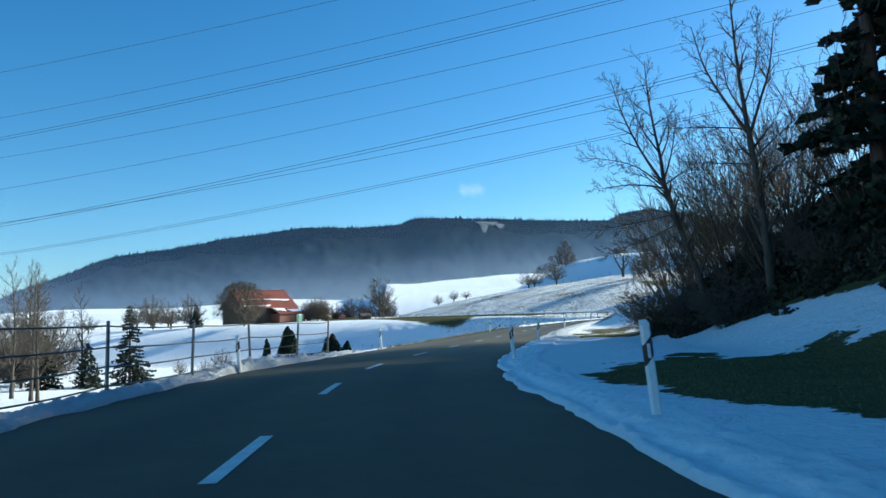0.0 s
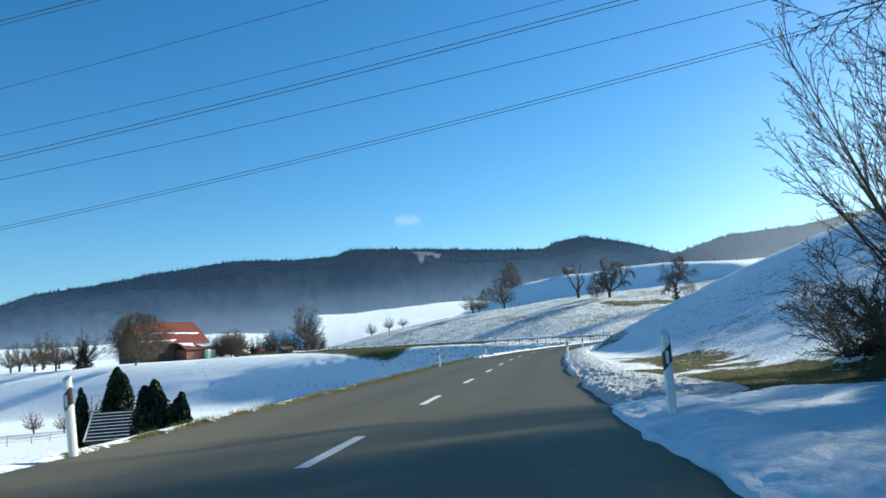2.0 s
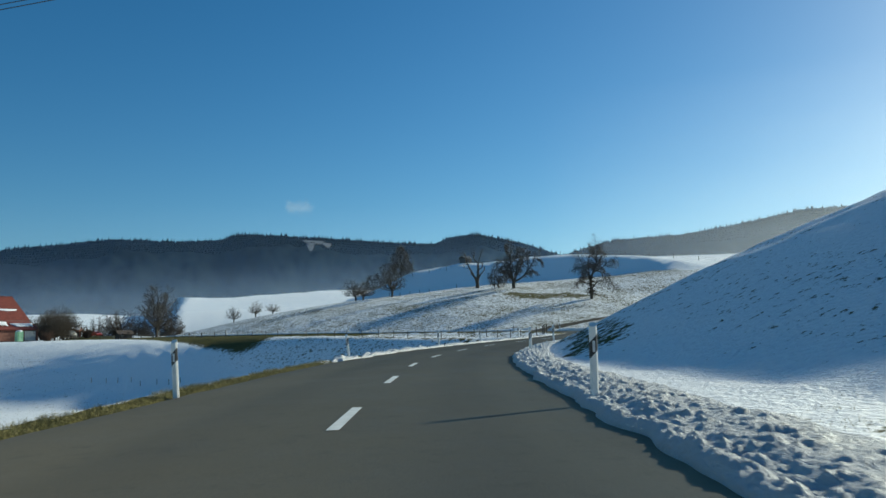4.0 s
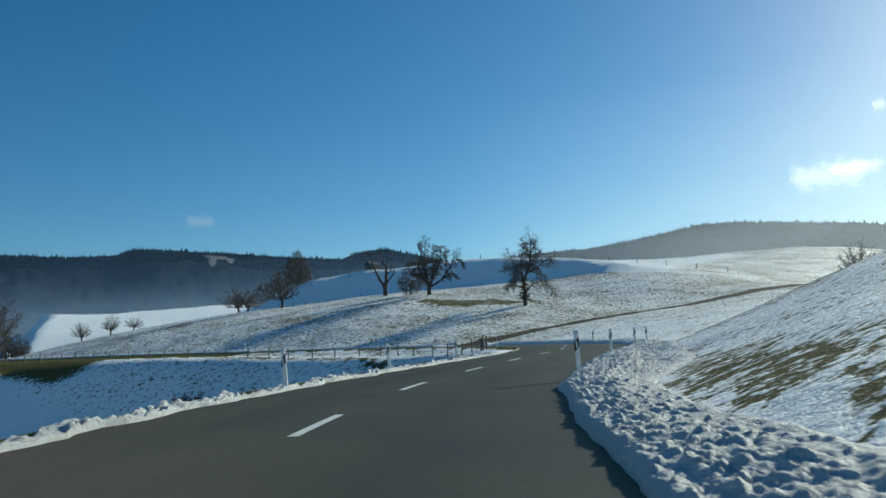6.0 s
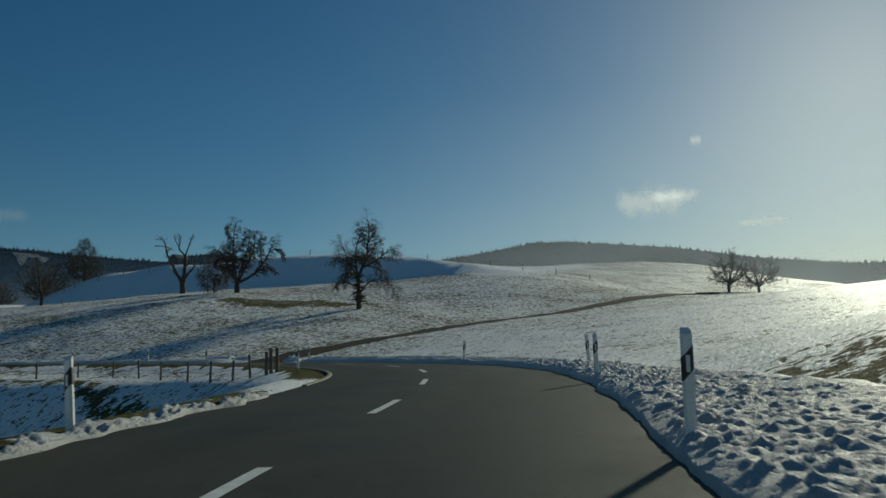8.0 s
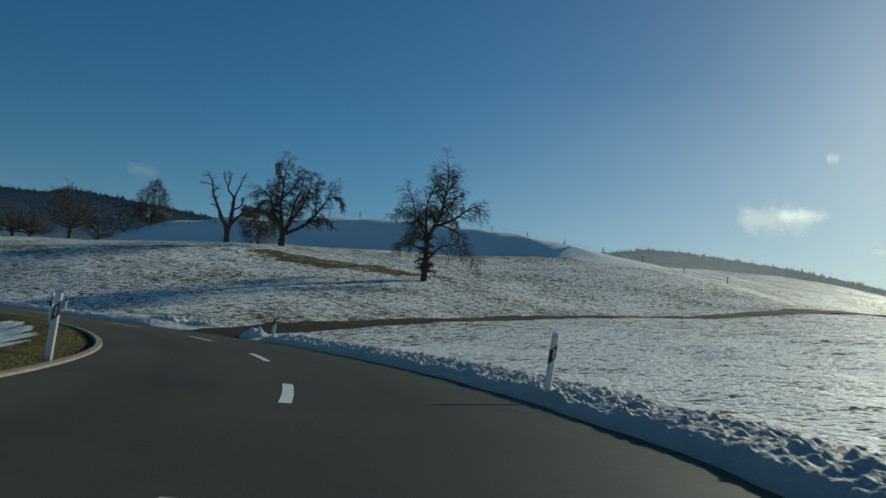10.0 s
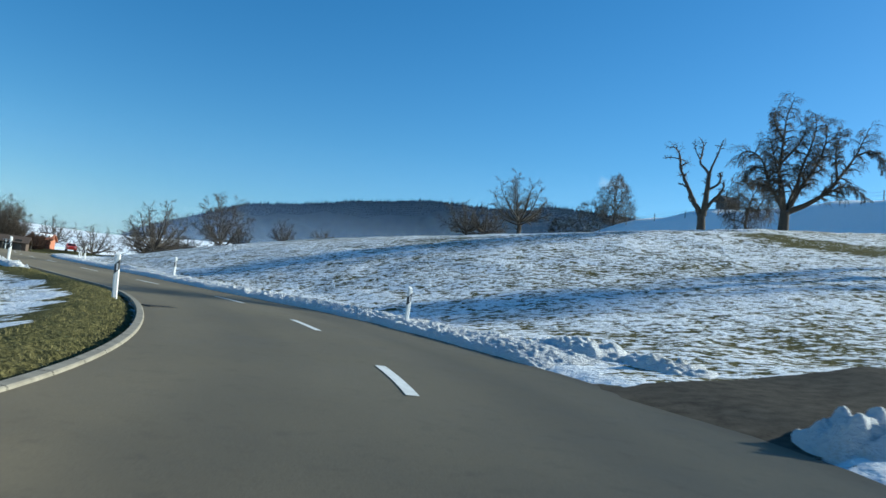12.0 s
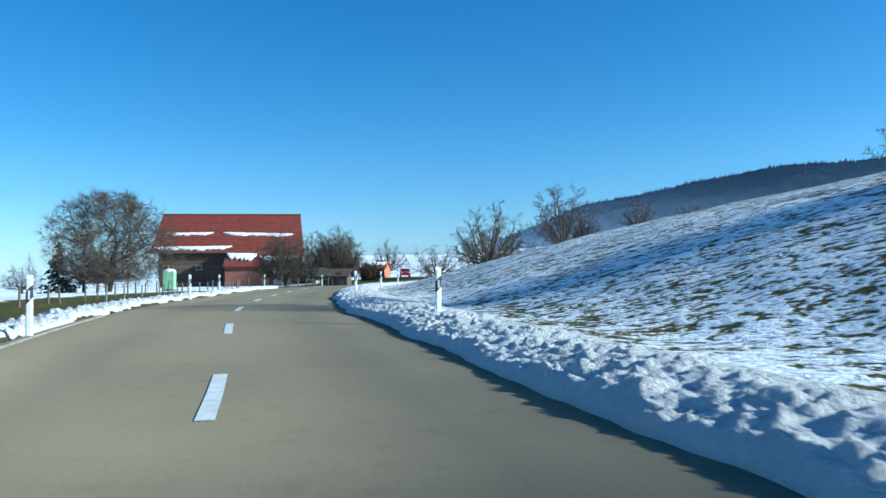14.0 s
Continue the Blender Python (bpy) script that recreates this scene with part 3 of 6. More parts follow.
def snow_strip(name, side, u0, u1, tall, wide, seed, mat, label, across=31, rough=1.0, gap=0.0, step=0.10, fine=1.0):
    """Ploughed snow along the road's edge, lumpy, leaning on the verge."""
    us = np.arange(u0, u1 + 0.1, step)
    half = np.interp(us, HALF_U, HALF_R if side > 0 else HALF_L)
    w = np.linspace(0, 1, across)[None, :]
    W = np.interp(us, *wide)[:, None]
    T = np.interp(us, *tall)[:, None]
    foot = half[:, None] + gap + 0.22 * min(1.0, 0.2 + rough) * fbm(us * 0.55, us * 0 + seed, 3, seed)[:, None]
    lat = foot + W * w ** 1.25
    A, Bq = us[:, None] + 0 * w, lat
    lump = 0.22 * fbm(A * 0.9, Bq * 1.2 + seed, 5, seed) + 0.35 * np.abs(fbm(A * 4.3 * fine, Bq * 4.3 * fine, 3, seed + 7)) + 0.6 * np.maximum(fbm(A * 3.1 * fine, Bq * 3.1 * fine, 3, seed + 17) - 0.25, 0)
    crumb = rough * (0.09 * np.maximum(fbm(A * 5.2 * fine, Bq * 5.2 * fine, 2, seed + 27), -0.15) + 0.04 * np.abs(fbm(A * 2.2, Bq * 2.2 + A * 0.6, 3, seed + 31)) + 0.045 * fbm(A * 9.0, Bq * 9.0, 2, seed + 37))
    prof = smooth(0.0, 0.16, w) * (1 - smooth(0.40, 1.0, w))
    end = (smooth(u0, u0 + 3, us) * (1 - smooth(u1 - 3, u1, us)))[:, None]
    lift = end * (T * prof * (0.85 + 0.55 * lump) + 0.04 * np.minimum(T * 4, 1) * smooth(0.02, 0.2, w) * (1 - smooth(0.75, 1, w)) * (1.5 * lump + 0.2) + crumb * smooth(0.03, 0.12, w) * (1 - smooth(0.7, 1.0, w))) + 0.05 - 0.22 * smooth(0.8, 1.0, w) - 0.25 * (1 - smooth(0, 0.05, w)) - 0.5 * (1 - end)
    c = np.stack([np.interp(us, FU, FINE[:, k]) for k in range(3)], 1)
    r = np.stack([np.interp(us, FU, FR[:, k]) for k in range(2)], 1)
    x, y = c[:, 0:1] + side * r[:, 0:1] * lat, c[:, 1:2] + side * r[:, 1:2] * lat
    flat = c[:, 2:3] - 0.09 + 0 * w
    g = rough_ground(x.ravel(), y.ravel())[0].reshape(x.shape)
    z = flat * (1 - smooth(0.05, 0.5, w)) + np.maximum(g, flat - 0.6) * smooth(0.05, 0.5, w) + lift
    q = grid_faces(across, len(us))
    ob = big_mesh(name, np.stack([x, y, z], 2).reshape(-1, 3), q[:, ::-1] if side > 0 else q, mat)
    return tagged(ob, label, "snow bank", kind="stuff")


snow_strip("snow_bank", 1, -30, 52, ([-30, 20, 52], [0.05, 0.05, 0.06]), ([-30, 28, 52], [1.5, 1.8, 2.2]), 1, M_SNOW, "low smooth strip of snow along the asphalt edge", 31, 0.4)
snow_strip("snow_bank", 1, 48, 61.2, ([48, 80, 110, 140, 170, 190, 203], [0.13, 0.14, 0.16, 0.16, 0.20, 0.24, 0.22]), ([48, 56, 60, 76, 98, 114, 122, 126, 132, 140, 160, 203], [3.6, 3.2, 2.4, 2.4, 2.5, 2.5, 2.6, 3.4, 4.6, 4.6, 3.2, 2.2]), 2, M_BANK, "low ploughed snow bank ending at a thawed verge", 80, 0.18, step=0.06, fine=1.7)
snow_strip("snow_bank", 1, 60.6, 203.5, ([48, 80, 110, 140, 170, 190, 203], [0.13, 0.14, 0.16, 0.16, 0.20, 0.24, 0.22]), ([48, 56, 60, 76, 98, 114, 122, 126, 132, 140, 160, 203], [3.6, 3.2, 2.4, 2.4, 2.1, 2.0, 2.4, 3.4, 4.6, 4.6, 3.2, 2.2]), 2, M_BANK, "lumpy ploughed snow bank beside the bend", 80, 0.18, step=0.06, fine=1.7)
snow_strip("snow_bank", 1, 208.5, 330, ([208, 212, 225, 245, 280, 330], [0.12, 0.15, 0.18, 0.17, 0.15, 0.13]), ([208, 240, 330], [2.8, 3.2, 2.6]), 3, M_BANK, "ploughed snow bank along the meadow edge", 70, 0.42, step=0.06, fine=1.6)
snow_strip("snow_bank", -1, -30, 45, ([-30, 10, 24, 28, 33, 36, 47], [0.05, 0.05, 0.08, 0.24, 0.22, 0.05, 0.02]), ([-30, 62], [2.0, 1.8]), 4, M_BANK, "snow strip with lumps along the fenced road edge", 31, 1.0)
snow_strip("snow_bank", -1, 104, 160, ([104, 120, 150, 160], [0.05, 0.08, 0.06, 0.03]), ([104, 160], [0.8, 0.7]), 5, M_BANK, "narrow crumbling snow strip along the asphalt edge")
snow_strip("snow_bank", -1, 232, 300, ([232, 250, 300], [0.04, 0.06, 0.06]), ([232, 300], [1.2, 1.0]), 6, M_BANK, "thin snow strip on the grass verge by the farm", gap=0.55)


def snow_pile(u, d, along, across, tall, seed):
    """A crumbling heap of grey ploughed snow."""
    c = on_road(u, d)
    t = np.array([np.interp(u, FU, FT[:, k]) for k in range(2)])
    n = 44
    ga, gb = np.meshgrid(np.linspace(-1.15, 1.15, n), np.linspace(-1.15, 1.15, n))
    x = c[0] + t[0] * ga * along + t[1] * gb * across
    y = c[1] + t[1] * ga * along - t[0] * gb * across
    rr = np.hypot(ga, gb) + 0.25 * fbm(x * 1.3, y * 1.3, 3, seed)
    top = tall * (1 - smooth(0.0, 1.0, rr)) * (0.7 + 0.5 * np.abs(fbm(x * 3.0, y * 3.0, 3, seed + 2))) + 0.07 * fbm(x * 5.0, y * 5.0, 2, seed + 5) * (1 - smooth(0.7, 1.0, rr))
    z = rough_ground(x.ravel(), y.ravel())[0].reshape(x.shape) + top - 0.2 * smooth(0.85, 1.1, rr)
    ob = big_mesh("snow_mound", np.stack([x, y, z], 2).reshape(-1, 3), grid_faces(n, n), M_DIRTY)
    return tagged(ob, "low mound of grey dirty ploughed snow", "snow mound")


snow_pile(212.6, 6.4, 2.6, 1.0, 0.40, 3)
snow_pile(209.8, 7.0, 1.6, 0.8, 0.26, 8)
snow_pile(203.4, 5.4, 0.9, 0.8, 0.42, 12)

# kerb of the left bend
kerb = tagged(root("kerb", (0, 0, 0)), "pale concrete kerb round the inside of the bend", "kerb", kind="structure")
for k in range(70):
    u = 162.0 + 1.25 * k
    half = float(np.interp(u, HALF_U, HALF_L)) + 0.02
    V, F = [], []
    for w in np.linspace(u + 0.012, u + 1.238, 4):
        for d, h in ((-half + 0.02, -0.05), (-half, 0.025), (-half - 0.02, 0.04), (-half - 0.15, 0.045), (-half - 0.17, -0.05)):
            V.append(on_road(w, d, h))
    for i in range(3):
        for j in range(4):
            F.append((5 * i + j, 5 * i + j + 1, 5 * i + j + 6, 5 * i + j + 5))
    F += [(0, 1, 2, 3, 4), (19, 18, 17, 16, 15)]
    mesh("kerb_stone", V, F, M_KERB, kerb)

# cast-iron drain in the asphalt by the kerb
drain = tagged(root("road_drain", tuple(on_road(216.9, -3.35, 0.004)), 60), "rusty cast-iron drain grate set in the asphalt", "drain")
for x in (-0.36, 0.36):
    boxed("rim", (0.06, 0.46, 0.03), (x, 0, 0), M_TYRE, drain, 0.004)
for y in (-0.22, 0.22):
    boxed("rim", (0.66, 0.05, 0.03), (0, y, 0), M_TYRE, drain, 0.004)
for k in range(7):
    boxed("bar", (0.035, 0.39, 0.026), (-0.27 + 0.09 * k, 0, -0.002), M_TYRE, drain, 0.003)
boxed("pit", (0.66, 0.40, 0.012), (0, 0, -0.004), M_BLACK, drain, 0.0)

# farm track that leaves the road at the bend
tp = resample([(50.0, 193.2, 0), (54.4, 196.2, 0), (58.8, 199.0, 0), (70, 204.5, 0), (82.5, 210.0, 0), (97, 214.5, 0), (112, 218.0, 0), (130, 223.0, 0), (150, 229, 0), (175, 232, 0), (200, 233.5, 0), (235, 234, 0)], 0.8)[0]
tn = np.gradient(tp, axis=0)
tn /= np.linalg.norm(tn, axis=1)[:, None]
off = np.array([-1.7, -1.2, -0.6, 0.0, 0.6, 1.2, 1.7])
wid = np.interp(np.arange(len(tp)), [0, 6, 14, 22], [2.0, 1.6, 1.35, 1.15])[:, None]
tx, ty = tp[:, 0:1] + tn[:, 1:2] * off * wid, tp[:, 1:2] - tn[:, 0:1] * off * wid
tz = rough_ground(tx.ravel(), ty.ravel())[0].reshape(tx.shape)
tz = np.maximum(tz, tz[:, 3:4] - 0.1) + 0.12 - 0.14 * (np.abs(off) > 1.5) + 0.03 * fbm(tx, ty, 3, 21)
# level with the asphalt where it leaves the road
_, td, tr = road_coords(tx, ty)
first = smooth(4.6, 10.0, td).reshape(tx.shape)
tz = np.maximum(tz * first + (tr.reshape(tx.shape) - 0.095) * (1 - first), rough_ground(tx.ravel(), ty.ravel())[0].reshape(tx.shape) + np.where(np.abs(off) > 1.5, -0.05, 0.06))
track = big_mesh("farm_track", np.stack([tx, ty, tz], 2).reshape(-1, 3), grid_faces(7, len(tp))[:, ::-1], M_GRAVEL)
tagged(track, "dark farm track crossing the snowy meadow", "track", kind="structure")


# ---- mountains ----
CREST = [(-40, -1.0), (-34, 0.6), (-31, 2.4), (-29.5, 3.2), (-26.9, 4.15), (-25, 5.0), (-23.7, 5.45), (-22.3, 5.65), (-20.2, 5.95), (-18.0, 6.35), (-16.1, 6.75), (-13.7, 7.0), (-12.0, 7.3), (-10.5, 7.48), (-6.0, 7.42),
         (-3.2, 7.55), (-2.1, 8.0), (1.0, 7.9), (4.4, 7.68), (7.7, 7.4), (12.3, 7.12), (13.5, 7.58), (15.5, 7.78), (18.8, 7.02), (21.6, 6.02), (25, 4.8), (30, 3.5), (35, 2.0)]
CREST2 = [(15, 3.0), (19, 5.0), (21.8, 5.95), (25.5, 6.9), (30.5, 7.0), (34.5, 7.5), (38.4, 8.1), (40.5, 8.1), (42.5, 7.9), (48.4, 7.2), (53.8, 6.1), (59.4, 5.3), (70, 4.8), (90, 4.5), (120, 4)]


def mountain(name, crest, radius, seed, label):
    az0, az1 = crest[0][0], crest[-1][0]
    az = np.linspace(az0, az1, int((az1 - az0) * 5))
    el = np.interp(az, [a for a, e in crest], [e for a, e in crest])
    top = np.tan(np.radians(el - 0.18)) * radius
    rr = np.r_[np.linspace(0.30, 1.0, 44), 1.01, 1.03, 1.06]
    prof = np.r_[np.linspace(0, 1, 44) ** 1.25 * (0.86 + 0.14 * np.linspace(0, 1, 44)), 0.99, 0.8, 0.3]
    A, R = np.meshgrid(np.radians(az), rr)
    gully = fbm(np.degrees(A) * 0.33 + seed, R * 5, 4, seed)
    body = (np.minimum(np.arange(47), 43) / 43.0)[:, None]
    z = prof[:, None] * top[None, :] * (1 + 0.16 * gully * np.sin(math.pi * np.clip(body, 0, 1))) - 12 + 12 * body
    R2 = R * radius * (1 + 0.05 * gully * (1 - body))
    v = np.stack([np.sin(A) * R2 + 20, np.cos(A) * R2 + 90, z + 2], 2)
    m = root(name, (0, 0, 0), 0, label, "mountain", kind="structure")
    big_mesh("slope", v.reshape(-1, 3), grid_faces(len(az), 47)[:, ::-1], M_FOREST, m)
    # single spruces on the crest and down the flank
    rnd = np.random.RandomState(seed)
    V, F = [], []
    n = int((az1 - az0) * 240)
    for k in range(n):
        j = rnd.randint(len(az) - 1)
        i = 43 if k < n * 0.22 else int(rnd.uniform(37, 44))
        f = rnd.rand()
        p = v[i, j] * (1 - f) + v[i, j + 1] * f
        h, w = rnd.uniform(9, 22) if rnd.rand() < 0.95 else 32, rnd.uniform(6.0, 10.0)
        if i < 43:
            h, w = 0.45 * h, 0.8 * w
        b = len(V)
        t0 = rnd.uniform(0, 6.28)
        for s in range(5):
            V.append(p + np.array([math.cos(t0 + s * 1.2566) * w, math.sin(t0 + s * 1.2566) * w, -3]))
        V.append(p + np.array([0, 0, h]))
        F += [(b + s, b + (s + 1) % 5, b + 5) for s in range(5)]
    big_mesh("trees", V, F, M_FOREST, m, False)
    return m, v, az


ridge, rv, raz = mountain("wooded_mountain", CREST, 4300.0, 3, "long dark spruce-covered ridge rising from valley mist")
mountain("wooded_mountain", CREST2, 4400.0, 8, "further wooded ridge pale in the sun's haze")

# rocky clearing high on the ridge, dusted with snow
j0 = int(np.argmin(np.abs(raz - 3.4)))
for dj, w0, i0, i1 in ((0, 5, 37, 42), (-1, 2, 31, 37), (5, 2, 38, 41)):
    ii, jj = np.arange(i0, i1 + 1), np.arange(j0 + dj - w0, j0 + dj + w0 + 1)
    pv = rv[np.ix_(ii, jj)].copy()
    taper = np.linspace(0.25, 1.0, len(ii))[:, None]
    mid = pv[:, len(jj) // 2:len(jj) // 2 + 1, :]
    pv = mid + (pv - mid) * (taper * (0.8 + 0.3 * np.random.RandomState(dj + 9).rand(len(ii), 1)))[:, :, None]
    pv[:, :, 2] += 6
    pv[:, :, 1] -= 12
    tagged(big_mesh("snowy_clearing", pv.reshape(-1, 3), grid_faces(len(jj), len(ii))[:, ::-1], M_SNOWROCK), "snow-dusted rocky clearing in the mountain forest", "clearing", kind="structure")

# ---- mist, haze and cloud ----
def curtain(name, az0, az1, radius, z0, z1, mat, label, centre=(20, 90)):
    """A curved upright sheet for mist, cloud or painted haze."""
    n = 40
    az = np.radians(np.linspace(az0, az1, n))
    V = [(centre[0] + math.sin(a) * radius, centre[1] + math.cos(a) * radius, z) for z in (z0, (z0 + z1) / 2, z1) for a in az]
    ob = big_mesh(name, V, grid_faces(n, 3)[:, ::-1], mat)
    uv = ob.data.uv_layers.new(name="UVMap")
    vi = np.empty(len(ob.data.loops), int)
    ob.data.loops.foreach_get("vertex_index", vi)
    uv.data.foreach_set("uv", np.stack([(vi % n) / (n - 1), (vi // n) / 2], 1).ravel())
    ob.visible_shadow = False
    return tagged(ob, label, "mist", kind="stuff")


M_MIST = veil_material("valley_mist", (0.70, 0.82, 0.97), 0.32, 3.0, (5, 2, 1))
# tinted sheets that paint air haze and sun glare over what lies behind
M_HAZE = veil_material("blue_haze_sheet", (0.36, 0.58, 0.95), 0.23, 1.5, (2, 2, 1), edge=[(0.0, (1, 1, 1)), (0.55, (0.75, 0.75, 0.75)), (0.8, (0.5, 0.5, 0.5)), (1.0, (0.0, 0.0, 0.0))])
M_GLARE = veil_material("sunlit_haze_sheet", (0.88, 0.94, 1.0), 0.5, 1.5, (2, 2, 1), edge=[(0.0, (1, 1, 1)), (0.4, (0.75, 0.75, 0.75)), (1.0, (0.0, 0.0, 0.0))])
M_NEAR_GLARE = veil_material("near_haze_sheet", (0.88, 0.94, 1.0), 0.28, 1.5, (2, 2, 1), edge=[(0.0, (1, 1, 1)), (0.4, (0.7, 0.7, 0.7)), (1.0, (0.0, 0.0, 0.0))])
# the glow stands in for sunlight scattered through the cloud
M_CLOUD = veil_material("cloud", (0.92, 0.95, 1.0), 0.7, 5.5, (1.4, 0.9, 1), 0.3, ragged=True, edge=[(0.0, (0, 0, 0)), (0.5, (1, 1, 1)), (1.0, (0, 0, 0))])
M_WISP = veil_material("faint_cloud", (0.92, 0.95, 1.0), 0.24, 4.5, (1.5, 1, 1), 0.05, ragged=True, edge=[(0.0, (0, 0, 0)), (0.5, (1, 1, 1)), (1.0, (0, 0, 0))])
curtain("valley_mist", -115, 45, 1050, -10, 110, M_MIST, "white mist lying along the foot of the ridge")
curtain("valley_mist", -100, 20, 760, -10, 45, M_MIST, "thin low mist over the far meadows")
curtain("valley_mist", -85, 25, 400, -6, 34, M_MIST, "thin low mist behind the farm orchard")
curtain("blue_haze_sheet", -130, 65, 1090, -60, 200, M_HAZE, "blue-tinted sheet painting air haze over the ridge")
curtain("sunlit_haze_sheet", 40, 78, 199, -10, 60, M_NEAR_GLARE, "pale sheet painting sunlit haze over the far fruit trees")
curtain("sunlit_haze_sheet", 20, 110, 980, -20, 330, M_GLARE, "pale sheet painting bright haze below the low sun")
for az, el, w, h in ((2.3, 10.0, 105, 75), (46.9, 10.6, 250, 165), (48.6, 10.9, 170, 70), (54.2, 8.6, 170, 45), (50.3, 14.6, 40, 60)):
    a, r = radians(az), 4300.0
    z = r * math.tan(radians(el))
    curtain("cloud", az - math.degrees(w / r), az + math.degrees(w / r), r, z - h, z + h, M_CLOUD if az > 5 else M_WISP, "small wisp of white cloud low in the sky")


# ---- power line ----
for name_k, (y0, z0, y1, z1, pair) in enumerate(((139.9, 19.1, 108.5, 25.9, 0.35), (114.9, 19.0, 92.0, 27.7, 0.4), (130.6, 22.9, 103.0, 28.8, 0.0), (138.0, 31.1, 114.9, 38.7, 0.0),
                                               (136.2, 36.2, 94.6, 36.5, 0.0), (112.5, 31.5, 87.9, 37.8, 0.4), (129.1, 41.2, 95.6, 43.5, 0.0), (117.7, 44.2, 93.9, 49.1, 0.0))):
    line = root("power_cable", (0, 0, 0), 0, "dark overhead power cable strung across the valley", "cable", "power line")
    for lift in ((0.0, pair) if pair else (0.0,)):
        xs = np.linspace(-230, 130, 60)
        f = (xs + 60) / 80
        pts = np.stack([xs, y0 + (y1 - y0) * f, z0 + (z1 - z0) * f + 0.0009 * ((xs + 20) ** 2 - 1600) * 0.35 + lift], 1)
        big_mesh("strand", *tubes([pts], [np.full(60, 0.032)], 5), M_CABLE, line)


# ---- roadside posts ----
def delineator(at, turn, lean=(0.0, 0.0), height=1.14):
    """Swiss-type marker post: slanted white body, black band, reflector."""
    post = root("delineator_post", at, turn, "white plastic delineator post with black band and reflector", "road post", "delineator posts")
    post.rotation_euler = (radians(lean[0]), radians(lean[1]), radians(turn))
    prof = [(-0.07, -0.02), (-0.042, -0.06), (0.042, -0.06), (0.07, -0.02), (0.052, 0.055), (-0.052, 0.055)]

    def shell(z0, z1, grow, slant):
        V = [(x * grow, y * grow, z0 + slant * x) for x, y in prof] + [(x * grow, y * grow, z1 + slant * x) for x, y in prof]
        return V, [(0, 1, 2, 3, 4, 5)[::-1], (6, 7, 8, 9, 10, 11)] + [(i, (i + 1) % 6, (i + 1) % 6 + 6, i + 6) for i in range(6)]
    V, F = shell(-0.25, height, 1.0, 0.0)
    for k in range(6, 12):
        V[k] = (V[k][0] * 0.96, V[k][1] * 0.96, V[k][2] + V[k][1] * 0.7)
    mesh("body", V, F, M_WHITE, post)
    mesh("black_band", *shell(height - 0.50, height - 0.23, 1.035, 1.1), M_BLACK, post, "slanted black band")
    for s in (-1, 1):
        boxed("reflector", (0.045, 0.012, 0.19), (0, s * 0.061 + (-0.002 if s < 0 else 0), height - 0.37), M_REFLECT, post, 0.004, "pale reflector")
    return post


POSTS_R = [(2.75, 10.3, 1, -5), (2.40, 27.0, 2, -3), (5.5, 45.0, 0, 0), (11.7, 80.5, 0, 1), (19.8, 104.1, 1, 0), (27.5, 121.0, 0, -2), (38.0, 136.5, 0, 1), (46.7, 147.2, 0, 0),
           (51.5, 152.8, 0, -3), (54.7, 168.1, 2, 4), (54.8, 189.6, 0, 1), (46.0, 207.4, 0, 0), (28.2, 224.8, 1, 0), (11.0, 241.3, 0, 0), (-1.5, 258.5, 0, 1), (-12, 274, 0, 0)]
POSTS_L = [(-6.7, 27.4, 3, -3), (-3.6, 46.8, 2, -4), (5.2, 86.5, 0, -3), (11.4, 108.4, 3, -6), (20.1, 125.6, 0, -4), (26.0, 135.2, 0, -6), (32.7, 144.5, 0, -4), (46.8, 171.0, 0, 1),
           (46.1, 187.0, 0, -4), (39.0, 202.1, 0, -3), (22.9, 217.9, 0, 0), (5.6, 234.7, 0, 0), (-8.0, 247.5, 0, 0), (-17, 260, 0, 1), (-24, 275, 0, 0)]
for side, posts in ((1, POSTS_R), (-1, POSTS_L)):
    for x, y, l1, l2 in posts:
        U, D, Z = road_coords(np.array([x]), np.array([y]))
        half = float(np.interp(U[0], HALF_U, HALF_R if side > 0 else HALF_L))
        over = half + (0.28 if side > 0 else 0.12) - side * D[0]
        c = on_road(float(U[0]), 0)
        r = np.array([c[0] - x, c[1] - y])
        if over > 0:
            x, y = x - r[0] / np.linalg.norm(r) * over, y - r[1] / np.linalg.norm(r) * over
        tg = np.array([np.interp(U[0], FU, FT[:, k]) for k in range(2)])
        z = max(land(x, y), float(Z[0]) + (0.12 if side > 0 else 0.02))
        delineator((x, y, z), math.degrees(math.atan2(-tg[0], tg[1])), (l1, l2))


# ---- fences ----
def stake(name, at, tall, thick, mat, label, group, lean=(0, 0)):
    bm = bmesh.new()
    bmesh.ops.create_cone(bm, cap_ends=True, segments=8, radius1=thick, radius2=thick * 0.86, depth=tall + 0.3, matrix=Matrix.Translation((0, 0, tall / 2 - 0.15)))
    top = [v for v in bm.verts if v.co.z > tall - 0.2]
    for v in top:
        v.co.z += v.co.x * 0.4
    ob = from_bm(name, bm, mat, None)
    ob.matrix_basis = pose(*at, lean[0], lean[1], hash_turn(at))
    return ob


def hash_turn(at):
    return (at[0] * 37.7 + at[1] * 91.3) % 360


